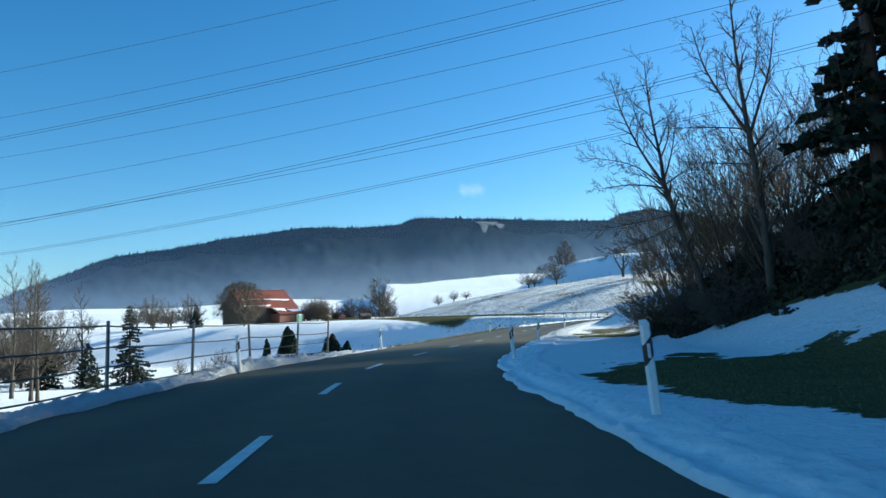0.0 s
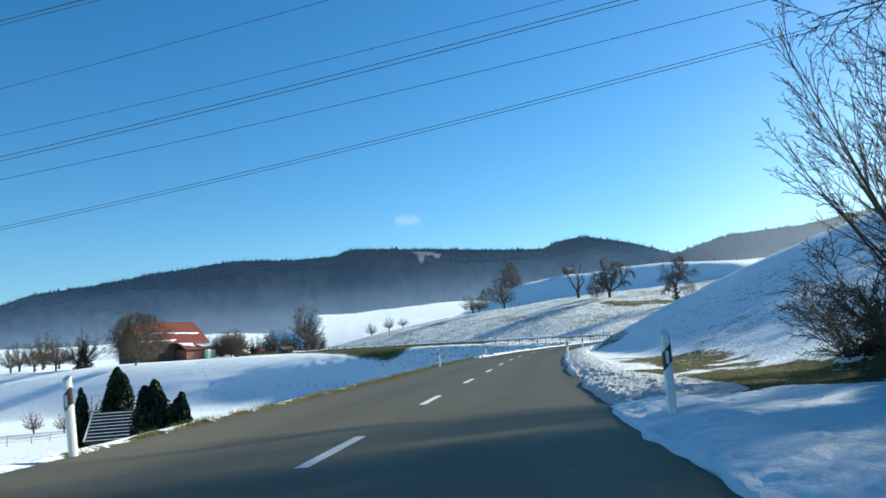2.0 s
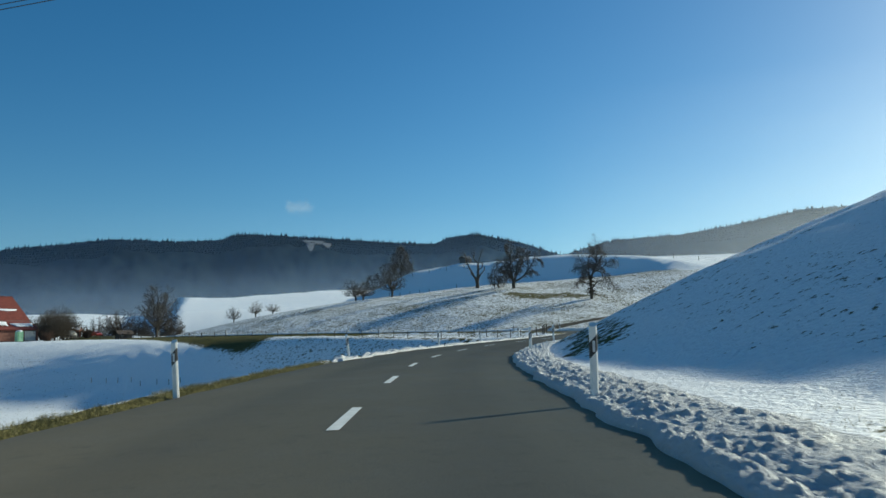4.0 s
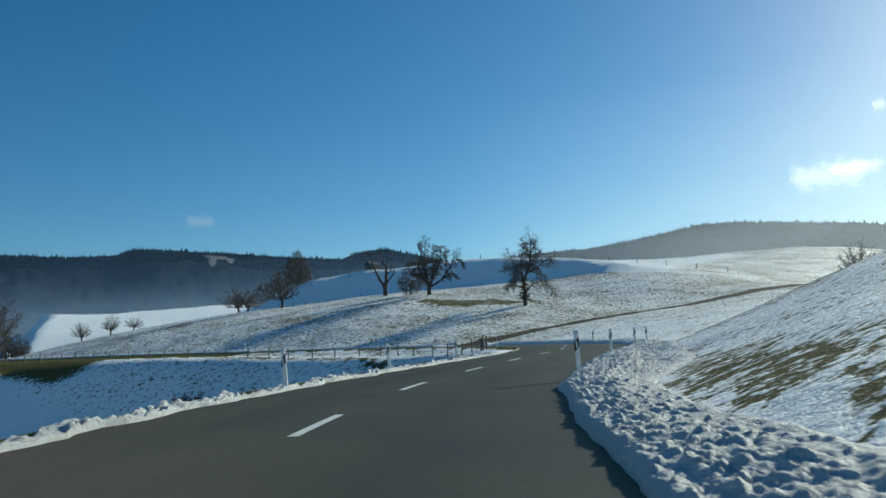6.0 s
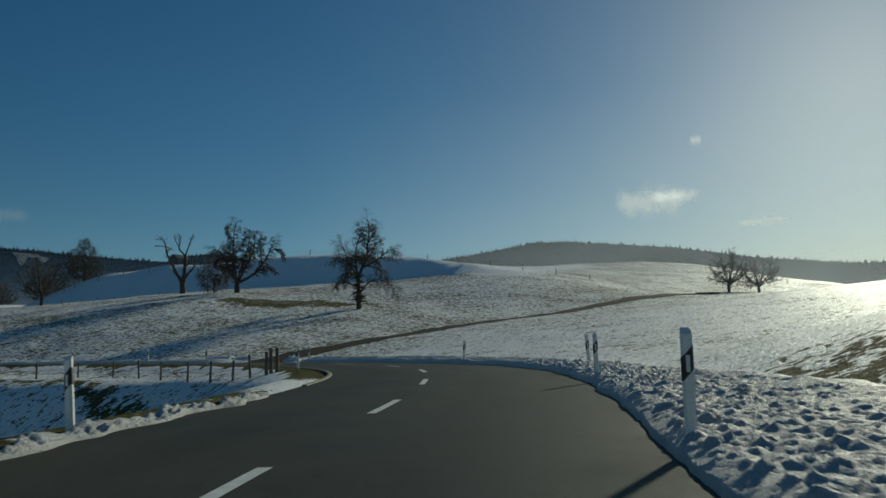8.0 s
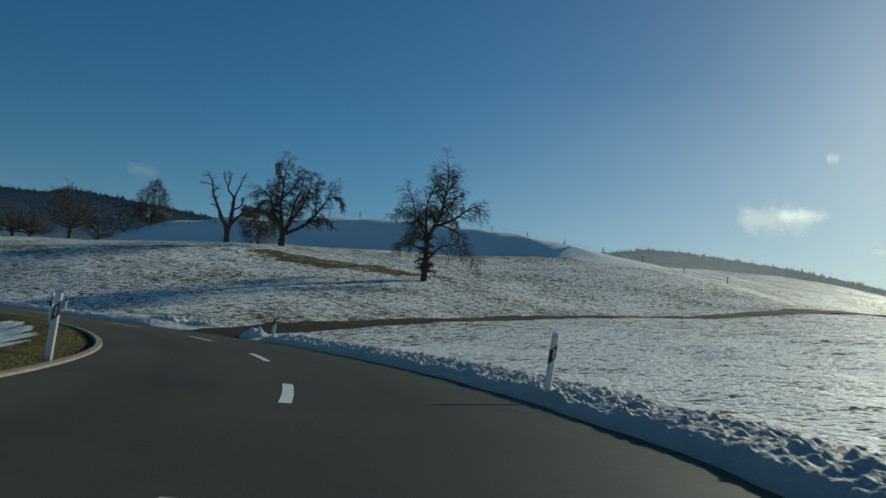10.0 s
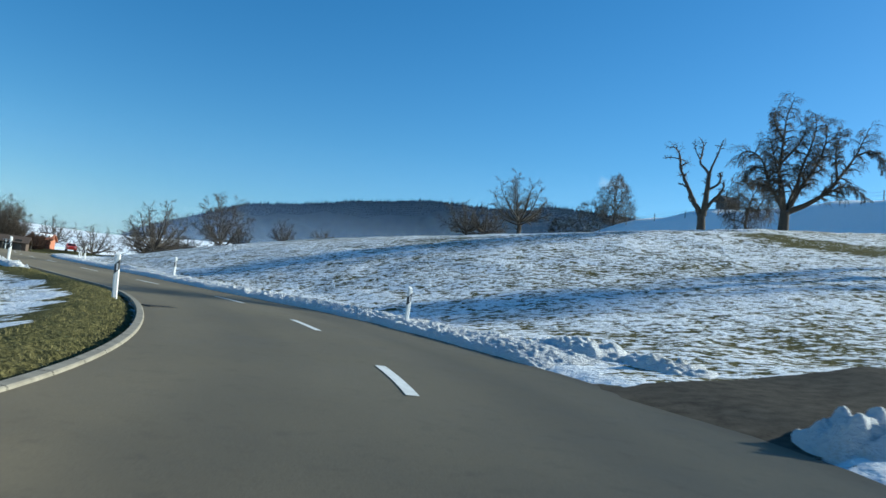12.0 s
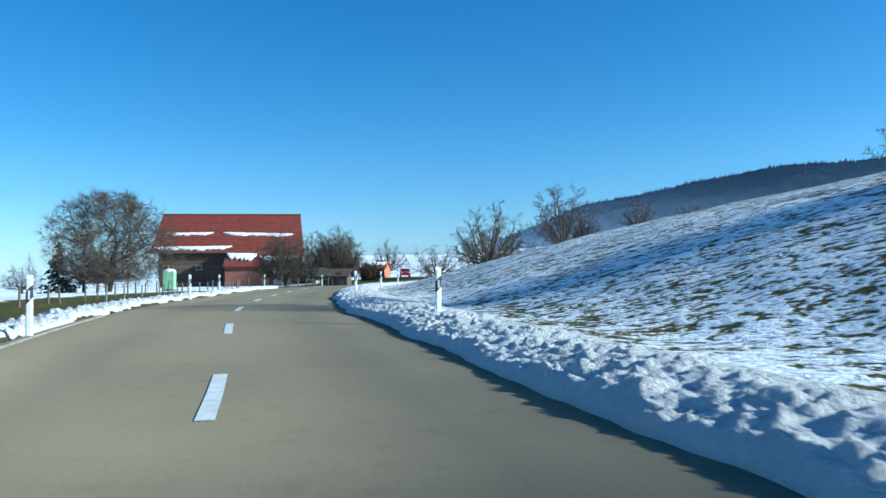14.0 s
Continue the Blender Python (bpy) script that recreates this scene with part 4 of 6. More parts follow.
def fence(name, pts, tall, thick, mat, rails, rail_r, label, sag=0.03, wire_mat=None, seed=0):
    rnd = random.Random(seed)
    f = root(name, (0, 0, 0), 0, label, "fence")
    feet = []
    for x, y in pts:
        z = land(x, y)
        feet.append((x, y, z))
        p = stake("post", (x, y, z), tall * rnd.uniform(0.93, 1.06), thick, mat, "", "", (rnd.uniform(-3, 3), rnd.uniform(-3, 3)))
        p.parent = f
    for a, b in zip(feet, feet[1:]):
        for h in rails:
            t = np.linspace(0, 1, 7)[:, None]
            line = np.array(a) * (1 - t) + np.array(b) * t
            line[:, 2] += h * tall - sag * 4 * (t * (1 - t))[:, 0] * rnd.uniform(0.4, 1.6)
            big_mesh("wire", *tubes([line], [np.full(7, rail_r)], 4), wire_mat or M_WIRE, f)
    return f


def spaced(a, b, n, jitter=0.0, seed=1):
    rnd = random.Random(seed)
    return [(a[0] + (b[0] - a[0]) * k / (n - 1) + rnd.uniform(-jitter, jitter), a[1] + (b[1] - a[1]) * k / (n - 1) + rnd.uniform(-jitter, jitter)) for k in range(n)]


fence("road_fence", [(-8.1, 8.0), (-8.1, 13.2), (-8.0, 18.5), (-7.7, 23.8), (-7.3, 29.4), (-6.5, 34.4), (-5.9, 39.5)], 1.75, 0.05, M_METAL, (0.97, 0.68, 0.42, 0.16), 0.02, "grey metal post fence with four sagging rails above the slope")
fence("pasture_fence", [(43.8, 169.9), (43.4, 171.6), (43.0, 174.5), (42.6, 178.0), (42.0, 182.5), (41.4, 186.5)] + spaced((40.5, 190.0), (5.0, 222.0), 16, 0.25) + spaced((0, 226), (-40, 268), 16, 0.3), 1.15, 0.07, M_WOOD, (0.85, 0.5), 0.008, "weathered wooden post fence with wires along the meadow edge", seed=2)
fence("pasture_fence", [(44.95, 169.1), (44.75, 169.45), (44.35, 169.0)], 1.25, 0.10, M_WOOD, (), 0.01, "group of stout wooden corner posts at the bend", seed=3)
fence("dell_fence", spaced((-22.0, 214.5), (-7.0, 209.7), 8, 0.4), 0.9, 0.06, M_WOOD, (), 0.01, "row of short wooden stakes in the hollow", seed=4)
crest_pts = [(50 + 5.2 * k, 358.5 - 5.26 * k) for k in range(20)]
fence("hill_fence", crest_pts, 1.3, 0.09, M_WOOD, (0.8, 0.4), 0.012, "wooden stake fence along the hill crest", seed=5)
fence("hill_fence", [(44 + 3.6 * k, 300 + 2.4 * k) for k in range(8)], 1.2, 0.08, M_WOOD, (), 0.012, "few stakes on the shaded slope", seed=6)
fence("farm_fence", spaced((4, 231), (-30, 268), 15, 0.3), 1.1, 0.05, M_METAL, (0.9, 0.5), 0.008, "thin metal post fence along the farm verge", seed=7)
fence("farm_fence", spaced((-13, 252), (-33, 292), 18, 0.25), 1.0, 0.06, M_WOOD, (), 0.008, "short pale stakes beside the farm road", seed=8)
fence("garden_fence", spaced((-58, 140.5), (-40, 154.6), 10, 0.3), 1.15, 0.05, M_WOOD, (0.85, 0.45), 0.02, "low rail fence on the lower meadow", seed=9)


# ---- trees ----
def bare_tree_parts(seed, tall=1.0, lean=(0, 0), trunk_r=0.3, clear=0.25, levels=4, kids=(9, 7, 6, 5), ratio=(0.55, 0.5, 0.5, 0.5), spread_deg=(50, 45, 45, 45), wiggle=0.18,
                    lift=(0.0, 0.12, 0.05, -0.05), leader=True, stems=1, fan=0.0, droop=0.0, top_keep=0.5, guides=(), short=1.0):
    """Grows limbs from a trunk: lists of lines with radii, thick ones and thin ones."""
    rnd = np.random.RandomState(seed)
    thick, thin = [], []
    todo = []
    for s in range(0 if guides else stems):
        a = rnd.uniform(0, 6.28)
        d = np.array([lean[0] + fan * math.cos(a) * rnd.uniform(0.3, 1), lean[1] + fan * math.sin(a) * rnd.uniform(0.3, 1), 1.0])
        p = np.array([math.cos(a), math.sin(a), 0]) * (0.5 * rnd.rand() if stems > 1 else 0)
        todo.append((p + np.array([0, 0, -0.3]), d / np.linalg.norm(d), tall * (rnd.uniform(0.7, 1.05) if stems > 1 else 1.0), trunk_r * (rnd.uniform(0.5, 1) if stems > 1 else 1), 0))
    todo += [(g, None, 0, 0, 0) for g in guides]
    while todo:
        p, d, length, r, lev = todo.pop()
        n = (9, 7, 5, 4, 3)[min(lev, 4)]
        if d is None:
            # a limb given by its bends
            r0, r1, bends = p
            b = np.array(bends, float)
            s = np.r_[0, np.cumsum(np.linalg.norm(np.diff(b, axis=0), axis=1))]
            n = max(5, 2 * len(bends) + 1)
            u = np.linspace(0, s[-1], n)
            P0 = np.stack([np.interp(u, s, b[:, k]) for k in range(3)], 1)
            P0[1:-1] = 0.25 * P0[:-2] + 0.5 * P0[1:-1] + 0.25 * P0[2:] + rnd.normal(0, 0.012 * s[-1] * wiggle, (n - 2, 3))
            pts, rad = list(P0), list(r0 + (r1 - r0) * (u / s[-1]) ** 0.8)
            length, r = s[-1] * short, r0
        else:
            pts, rad = [p], [r * (1.25 if lev == 0 else 1)]
            q = p.copy()
        step = length / (n - 1)
        w = wiggle * (0.35 if lev == 0 else 1.0 + 0.15 * lev)
        for k in range(1, n if d is not None else 0):
            d = d + rnd.normal(0, w, 3)
            d[2] += lift[min(lev, len(lift) - 1)] - droop * (k / n) ** 2 * (lev > 0)
            d /= np.linalg.norm(d)
            q = q + d * step
            pts.append(q.copy())
            f = k / (n - 1)
            rad.append(max(r * (1 - f * (0.86 if lev else 0.9)), 0.006))
        (thick if lev < 2 else thin).append((np.array(pts), np.array(rad)))
        if lev + 1 >= levels:
            continue
        P = np.array(pts)
        f0 = clear if lev == 0 else 0.15
        m = kids[min(lev, len(kids) - 1)]
        m = max(2, int(round(m * rnd.uniform(0.8, 1.2))))
        phase = rnd.uniform(0, 6.28)
        for j in range(m):
            f = f0 + (1 - f0) * ((j + rnd.uniform(0.1, 0.9)) / m)
            i = min(int(f * (n - 1)), n - 2)
            g = f * (n - 1) - i
            at = P[i] * (1 - g) + P[i + 1] * g
            t = P[i + 1] - P[i]
            t /= np.linalg.norm(t)
            ref = np.array([0, 0, 1.0]) if abs(t[2]) < 0.9 else np.array([1.0, 0, 0])
            a = np.cross(t, ref)
            a /= np.linalg.norm(a)
            b = np.cross(t, a)
            phi = phase + j * 2.4 + rnd.normal(0, 0.3)
            sp = radians(spread_deg[min(lev, len(spread_deg) - 1)] * rnd.uniform(0.75, 1.2))
            nd = t * math.cos(sp) + (a * math.cos(phi) + b * math.sin(phi)) * math.sin(sp)
            size = ratio[min(lev, len(ratio) - 1)] * (1 - (1 - top_keep) * f) * rnd.uniform(0.7, 1.15)
            rr = np.interp(f, np.linspace(0, 1, n), rad) * rnd.uniform(0.5, 0.72)
            todo.append((at, nd / np.linalg.norm(nd), length * size, max(rr, 0.010), lev + 1))
    return thick, thin


def crowned_tree_parts(seed, tall, crown, wide, tips=420, trunk_r=0.35, lean=(0.0, 0.0), base=0.2, twigs=6, twig_len=0.7, droop=0.5, kink=0.12, shell=0.55, squash=1.0, power=2.3, split=None, rise=0.2):
    """Grows a tree into a crown: each tip joins the nearest limb that points its way; limbs thicken with what they carry.
    crown: radius, as a share of wide, at even heights from the crown's foot to its top."""
    rnd = np.random.RandomState(seed)
    z0 = tall * base
    n_tr = 10
    f = np.linspace(0, 1, n_tr)
    reach = 0.80 if split is None else split
    trunk = np.stack([lean[0] * tall * f * reach + 0.02 * tall * np.sin(f * 5 + seed) * f, lean[1] * tall * f * reach + 0.02 * tall * np.cos(f * 4 + seed) * f, -0.3 + (tall * reach + 0.3) * f], 1)
    pos, way, par = list(trunk), [np.array([lean[0], lean[1], 1.0])] * n_tr, [-1] + list(range(n_tr - 1))
    T = []
    while len(T) < tips:
        h = rnd.uniform(0, 1)
        R = wide * np.interp(h, np.linspace(0, 1, len(crown)), crown)
        if rnd.rand() * wide > R:
            continue
        a = rnd.uniform(0, 6.283)
        R *= 1 + 0.16 * math.sin(3 * a + seed + 4 * h) + 0.10 * math.sin(5 * a - 7 * h + seed)
        r = R * (1 - (1 - shell) * rnd.rand() ** 1.2) if rnd.rand() < 0.75 else R * math.sqrt(rnd.rand())
        z = z0 + (tall - z0) * h
        T.append((lean[0] * z + r * math.cos(a), lean[1] * z + r * math.sin(a) * squash, z))
    T = np.array(T)
    order = np.argsort(np.linalg.norm(T - np.array([lean[0] * tall * 0.4, lean[1] * tall * 0.4, tall * 0.35]), axis=1) + rnd.normal(0, 0.06 * tall, tips))
    P = np.zeros((n_tr + tips * 4, 3))
    W = np.zeros_like(P)
    P[:n_tr], W[:n_tr] = trunk, np.array(way) / np.linalg.norm(way[0])
    usable = np.zeros(len(P), bool)
    usable[:n_tr] = f * reach * tall > z0 * 0.75
    if not usable.any():
        usable[n_tr - 2:n_tr] = True
    m = n_tr
    ends = []
    for k in order:
        q = T[k]
        v = q - P[:m]
        dist = np.linalg.norm(v, axis=1) + 1e-6
        turn = (v * W[:m]).sum(1) / dist
        cost = dist * (1.0 + 0.75 * (1 - turn)) + 0.25 * np.maximum(P[:m, 2] - q[2], 0)
        cost[~usable[:m]] = 1e9
        j = int(np.argmin(cost))
        L = dist[j]
        w0 = W[j] * 0.4 + v[j] / L * 0.6 + np.array([0, 0, rise])
        prev = j
        for s in (0.3, 0.55, 0.8, 1.0):
            b = P[j] * (1 - s) ** 2 + (P[j] + w0 * min(L * 0.42, 1.1)) * 2 * s * (1 - s) + q * s * s
            if s < 1:
                b = b + rnd.normal(0, kink * 0.12 * L + 0.015, 3)
            P[m] = b
            t = b - P[prev]
            W[m] = t / (np.linalg.norm(t) + 1e-9)
            usable[m] = True
            par.append(prev)
            prev = m
            m += 1
        ends.append(prev)
    load = np.zeros(m)
    load[ends] = 1.0
    for i in range(m - 1, 0, -1):
        if par[i] >= 0:
            load[par[i]] += load[i]
    rad = trunk_r * (np.maximum(load, 1) / max(load[0], 1)) ** (1 / power)
    rad[:2] *= 1.18
    thick, thin = [], []
    lines = [list(range(n_tr))] + [[par[n_tr + 4 * i]] + list(range(n_tr + 4 * i, n_tr + 4 * i + 4)) for i in range(tips)]
    for ln in lines:
        r = rad[ln].copy()
        if ln[0] < ln[1] - 1:
            r[0] = min(r[0], r[1] * 1.25)
        (thick if r.max() > 0.05 else thin).append((P[ln], r))
    for e in ends:
        for k in range(rnd.poisson(twigs)):
            back = e - rnd.randint(0, 3)
            d = W[e] + rnd.normal(0, 0.75, 3) + np.array([0, 0, 0.15])
            d /= np.linalg.norm(d)
            L = twig_len * rnd.uniform(0.4, 1.4)
            p = P[back]
            thin.append((np.array([p, p + d * L * 0.5 + np.array([0, 0, -droop * L * 0.12]), p + d * L * 0.9 + np.array([0, 0, -droop * L * 0.6]) + rnd.normal(0, 0.05 * L, 3)]), np.array([0.008, 0.006, 0.004])))
    return thick, thin


def crowned_tree(name, at, seed, label, twig_mat=None, group="", category="tree", turn=0.0, min_twig=0.012, **shape):
    thick, thin = crowned_tree_parts(seed, **shape)
    t = root(name, at, turn, label, category, group)
    big_mesh("trunk", *tubes([p for p, r in thick], [np.maximum(r, min_twig) for p, r in thick], 6), M_BARK, t)
    big_mesh("crown", *tubes([p for p, r in thin], [np.maximum(r, min_twig) for p, r in thin], 3), twig_mat or M_TWIG, t)
    return t


def bare_tree(name, at, seed, label, twig_mat=None, group="", category="tree", turn=0.0, min_twig=0.012, **shape):
    thick, thin = bare_tree_parts(seed, **shape)
    t = root(name, at, turn, label, category, group)
    big_mesh("trunk", *tubes([p for p, r in thick], [np.maximum(r, min_twig * 1.4) for p, r in thick], 6), M_BARK, t)
    if thin:
        big_mesh("crown", *tubes([p for p, r in thin], [np.maximum(r, min_twig) for p, r in thin], 3), twig_mat or M_TWIG, t)
    return t


def leaf_quads(centres, size, rnd, flat=0.0):
    """Small four-sided leaves or sprays round the given places."""
    c = np.asarray(centres, float)
    n = len(c)
    a = rnd.normal(0, 1, (n, 3))
    a[:, 2] *= 1 - flat
    a /= np.linalg.norm(a, axis=1)[:, None]
    b = rnd.normal(0, 1, (n, 3))
    b = np.cross(a, b)
    b /= np.linalg.norm(b, axis=1)[:, None]
    s = (size * rnd.uniform(0.6, 1.4, n))[:, None]
    v = np.stack([c - a * s, c - b * s * 0.5, c + a * s, c + b * s * 0.5], 1)
    return v.reshape(-1, 3), np.arange(4 * n).reshape(-1, 4)


def spruce(name, at, tall, wide, seed, label, density=1.0, group=""):
    rnd = np.random.RandomState(seed)
    t = root(name, at, rnd.uniform(0, 360), label, "tree", group)
    big_mesh("trunk", *tubes([np.array([(0, 0, -0.3), (0.05, 0, tall * 0.5), (0, 0.05, tall * 0.98)])], [np.array([0.02 * tall, 0.012 * tall, 0.02])], 7), M_BARK, t)
    C = []
    lines, rads = [], []
    z = tall * 0.06
    while z < tall * 0.985:
        f = z / tall
        reach = wide * (1 - f) ** 0.85 * rnd.uniform(0.85, 1.1) + 0.12
        for k in range(int(5 + 3 * (1 - f))):
            a = rnd.uniform(0, 6.28)
            L = reach * rnd.uniform(0.65, 1.12)
            s = np.linspace(0.0, 1, 5)
            x = L * s
            dz = L * (0.10 * s - 0.42 * s ** 1.6 + 0.16 * s ** 4)
            line = np.stack([x * math.cos(a), x * math.sin(a), z + dz], 1)
            lines.append(line)
            rads.append(np.linspace(0.035, 0.008, 5) * (0.5 + tall / 20))
            m = max(4, int(11 * L * density))
            g = rnd.uniform(0.12, 1.0, m) ** 0.75
            p = np.stack([np.interp(g, s, line[:, i]) for i in range(3)], 1)
            sd = rnd.normal(0, 0.12, m) * L * (0.4 + 0.6 * (1 - g))
            p[:, 0] += -math.sin(a) * sd
            p[:, 1] += math.cos(a) * sd
            p[:, 2] -= np.abs(rnd.normal(0, 0.10, m)) * (0.5 + 0.15 * L)
            C.append(p)
        z += tall * 0.028 * rnd.uniform(0.8, 1.3) + 0.05
    big_mesh("branches", *tubes(lines, rads, 3), M_BARK, t)
    big_mesh("crown", *leaf_quads(np.vstack(C), 0.16 + 0.011 * tall, rnd, 0.35), M_NEEDLE, t, False)
    return t


def thuja(name, at, tall, wide, seed, label):
    rnd = np.random.RandomState(seed)
    t = root(name, at, 0, label, "hedge shrub", "thujas by the garden shed")
    big_mesh("trunk", *tubes([np.array([(0, 0, -0.2), (0, 0, tall * 0.8)])], [np.array([0.09, 0.03])], 6), M_BARK, t)
    # several upright plumes grown into one another
    plumes = 3 + int(3 * wide)
    C = []
    for k in range(plumes):
        ang, out = 2.4 * k + rnd.uniform(0, 0.8), wide * (0.0 if k == 0 else rnd.uniform(0.28, 0.50))
        high, broad = tall * (1.0 if k == 0 else rnd.uniform(0.76, 0.96)), wide * rnd.uniform(0.60, 0.78)
        n = int(2600 * high * broad / 3)
        f = rnd.uniform(0.02, 1, n) ** 0.9
        r = broad * np.minimum(1, f * 6) ** 0.5 * np.clip(1 - f ** 3.0, 0, 1) ** 0.6 * (0.62 + 0.42 * rnd.rand(n))
        a = rnd.uniform(0, 6.28, n)
        r = r * (1 + 0.18 * np.sin(a * 3 + f * 11 + k) + 0.10 * np.sin(a * 7 - f * 19))
        C.append(np.stack([out * math.cos(ang) + r * np.cos(a), out * math.sin(ang) + r * np.sin(a), f * high], 1))
    c = np.vstack(C)
    big_mesh("foliage", *leaf_quads(c, 0.12, rnd), M_THUJA, t, False)
    return t


def at_land(x, y, sink=0.0):
    return (x, y, land(x, y) - sink)


# three old fruit trees on the knoll
ROUND = (0.5, 0.8, 0.95, 1.0, 1.0, 0.95, 0.85, 0.7, 0.5, 0.25)
def limbs(scale, rows):
    """Limbs drawn as bends (across, up) with a depth at the tip, in steps of scale metres."""
    out = []
    for r0, r1, y0, y1, *bends in rows:
        m = len(bends) - 1
        out.append((r0, r1, [(a * scale, y0 + (y1 - y0) * k / m, z * scale) for k, (a, z) in enumerate(bends)]))
    return out


T1 = limbs(0.244, [
    (0.42, 0.30, 0, 0.1, (0, -1), (0, 8), (0, 19)), (0.30, 0.04, 0.1, 0.3, (0, 19), (2.5, 25), (5.5, 31), (6.2, 40), (7.2, 48), (6.0, 55)),
    (0.18, 0.03, 0.1, -1.0, (0, 19), (-1.5, 26), (-2, 34), (1, 43), (2, 48)), (0.17, 0.03, 0.1, 0.8, (0, 18), (-5, 27), (-7.5, 33), (-9, 39), (-11.5, 42)),
    (0.14, 0.02, 0.1, -1.6, (-1, 24), (-7, 29), (-12, 31), (-16, 27)), (0.13, 0.02, 0, 1.5, (0, 13), (-6, 15.5), (-11, 19), (-14, 13)),
    (0.20, 0.03, 0.1, -0.8, (2.5, 25), (8, 27), (13, 30), (17, 34), (21, 36), (22.5, 31)), (0.15, 0.03, 0.2, 1.6, (5, 30), (9, 35), (12, 41), (15, 42)),
    (0.14, 0.02, 0, -1.2, (0.5, 9), (3, 12), (6, 16), (12, 17.5), (19, 13), (23, 9)), (0.14, 0.02, 0.2, 1.4, (4, 26), (11, 25), (16, 21.5), (18, 16)),
    (0.15, 0.02, 0.1, 3.2, (2, 24), (3, 30), (0, 34), (-2, 33)), (0.15, 0.02, 0.1, -3.4, (1, 22), (4, 28), (7, 31), (9, 28)),
    (0.13, 0.02, 0.1, 3.0, (0, 18), (-4, 22), (-7, 22), (-9, 17)), (0.13, 0.02, 0.1, -3.2, (0, 18), (-2, 24), (-6, 26), (-8, 22)), (0.10, 0.02, 0.2, -1.4, (6, 40), (10, 45), (9, 50)), (0.10, 0.02, 0.2, 1.4, (6, 38), (3, 44), (2, 50))])
T2 = limbs(0.285, [
    (0.55, 0.45, 0, 0, (0, -1), (0, 3), (0, 6)), (0.26, 0.03, 0, 0.6, (0, 5.5), (-2.5, 10), (-5, 14), (-6.5, 19), (-8, 23), (-11, 25.5), (-14, 25.5), (-15.5, 22)),
    (0.28, 0.03, 0, -0.4, (-0.8, 7), (-2.2, 15), (-2.8, 22), (-2, 29), (-2.2, 36), (0, 42.5)), (0.26, 0.03, 0, 0.8, (1, 7), (4, 14), (7, 19), (9.5, 25), (10.5, 31), (9.5, 37)),
    (0.30, 0.03, 0, -0.6, (1, 6), (7, 9), (11, 12), (15, 18), (18.5, 24), (20.5, 30), (21.5, 33)), (0.20, 0.03, 0, -1.8, (2.5, 11), (3.5, 20), (6, 27), (7, 33), (6, 36)),
    (0.12, 0.02, -0.3, 1.2, (11, 12), (15, 15), (20, 15), (22.5, 12)), (0.14, 0.02, -0.2, -1.6, (-2.8, 21), (1, 25), (4, 30), (4, 35)), (0.13, 0.02, -0.2, 1.4, (-2.2, 29), (-5, 34), (-6, 38), (-5, 40)),
    (0.16, 0.03, 0, 3.6, (0, 6), (2, 13), (4, 20), (8, 26), (11, 28)), (0.16, 0.03, 0, -3.8, (0, 6), (-1, 13), (-4, 20), (-6, 26), (-7, 27)), (0.14, 0.02, 0, 3.2, (0, 6), (-4, 13), (-8, 17), (-11, 17)),
    (0.14, 0.02, -0.3, 1.2, (14, 17), (13, 25), (14, 31), (15, 34)), (0.10, 0.02, -0.3, -1.6, (18, 24), (22, 26), (25, 24), (26, 19)), (0.10, 0.02, 0.3, -0.8, (-7, 20), (-11, 20), (-13, 15))])
T3 = limbs(0.335, [
    (0.60, 0.50, 0, 0, (0, -1), (0, 3), (-0.3, 6.5)), (0.39, 0.07, 0, 0.4, (-0.6, 6), (-3, 10.5), (-4.8, 14.5), (-6.2, 16.5), (-7.5, 20), (-9, 22.5), (-8.8, 25), (-9.8, 28.5), (-12, 30)),
    (0.47, 0.25, 0, -0.3, (0.2, 6), (0.8, 12), (1, 17), (0.9, 20.5)), (0.20, 0.06, -0.3, 0.2, (0.9, 20.5), (-0.5, 22.5), (-2.5, 24), (-2, 27), (-1.5, 31), (-2.5, 32.5)), (0.18, 0.06, -0.3, -0.9, (1, 20), (2, 24), (3.5, 28), (4.5, 32)),
    (0.29, 0.11, 0, -0.8, (0.3, 6.5), (2.5, 11), (4.5, 13), (6, 15.5), (6, 17.5)), (0.18, 0.11, -0.2, 0.3, (1, 15), (3.5, 16.5), (5, 18), (4.6, 21.5)), (0.12, 0.07, 0.2, 0.1, (-4.8, 14.5), (-7, 16.5), (-8.8, 16.6)), (0.08, 0.04, 0.3, 0.2, (-8.9, 25.5), (-12, 26), (-14.5, 25.5)),
    (0.13, 0.07, 0.1, 0.9, (-3, 10.5), (-4.5, 11), (-5, 13)), (0.09, 0.03, -0.3, -0.5, (-2.2, 25), (-5, 30), (-4.5, 31.5))])
HANG = dict(levels=4, kids=(25, 10, 5), ratio=(0.27, 0.52, 0.5), spread_deg=(56, 40, 38), wiggle=0.12, lift=(0.0, 0.0, -0.04, -0.06), droop=0.42, top_keep=0.8, clear=0.22)
bare_tree("pear_tree", at_land(80.0, 232.8), 31, "tall old pear tree with drooping bare twigs", turn=-23, guides=T1, min_twig=0.006, **HANG)
bare_tree("pear_tree", at_land(69.0, 255.8), 47, "broad old pear tree with several limbs and hanging twigs", turn=-12, guides=T2, min_twig=0.0065, **{**HANG, "short": 0.62, "kids": (38, 12, 5), "lift": (0.0, -0.03, -0.07, -0.1), "droop": 0.6})
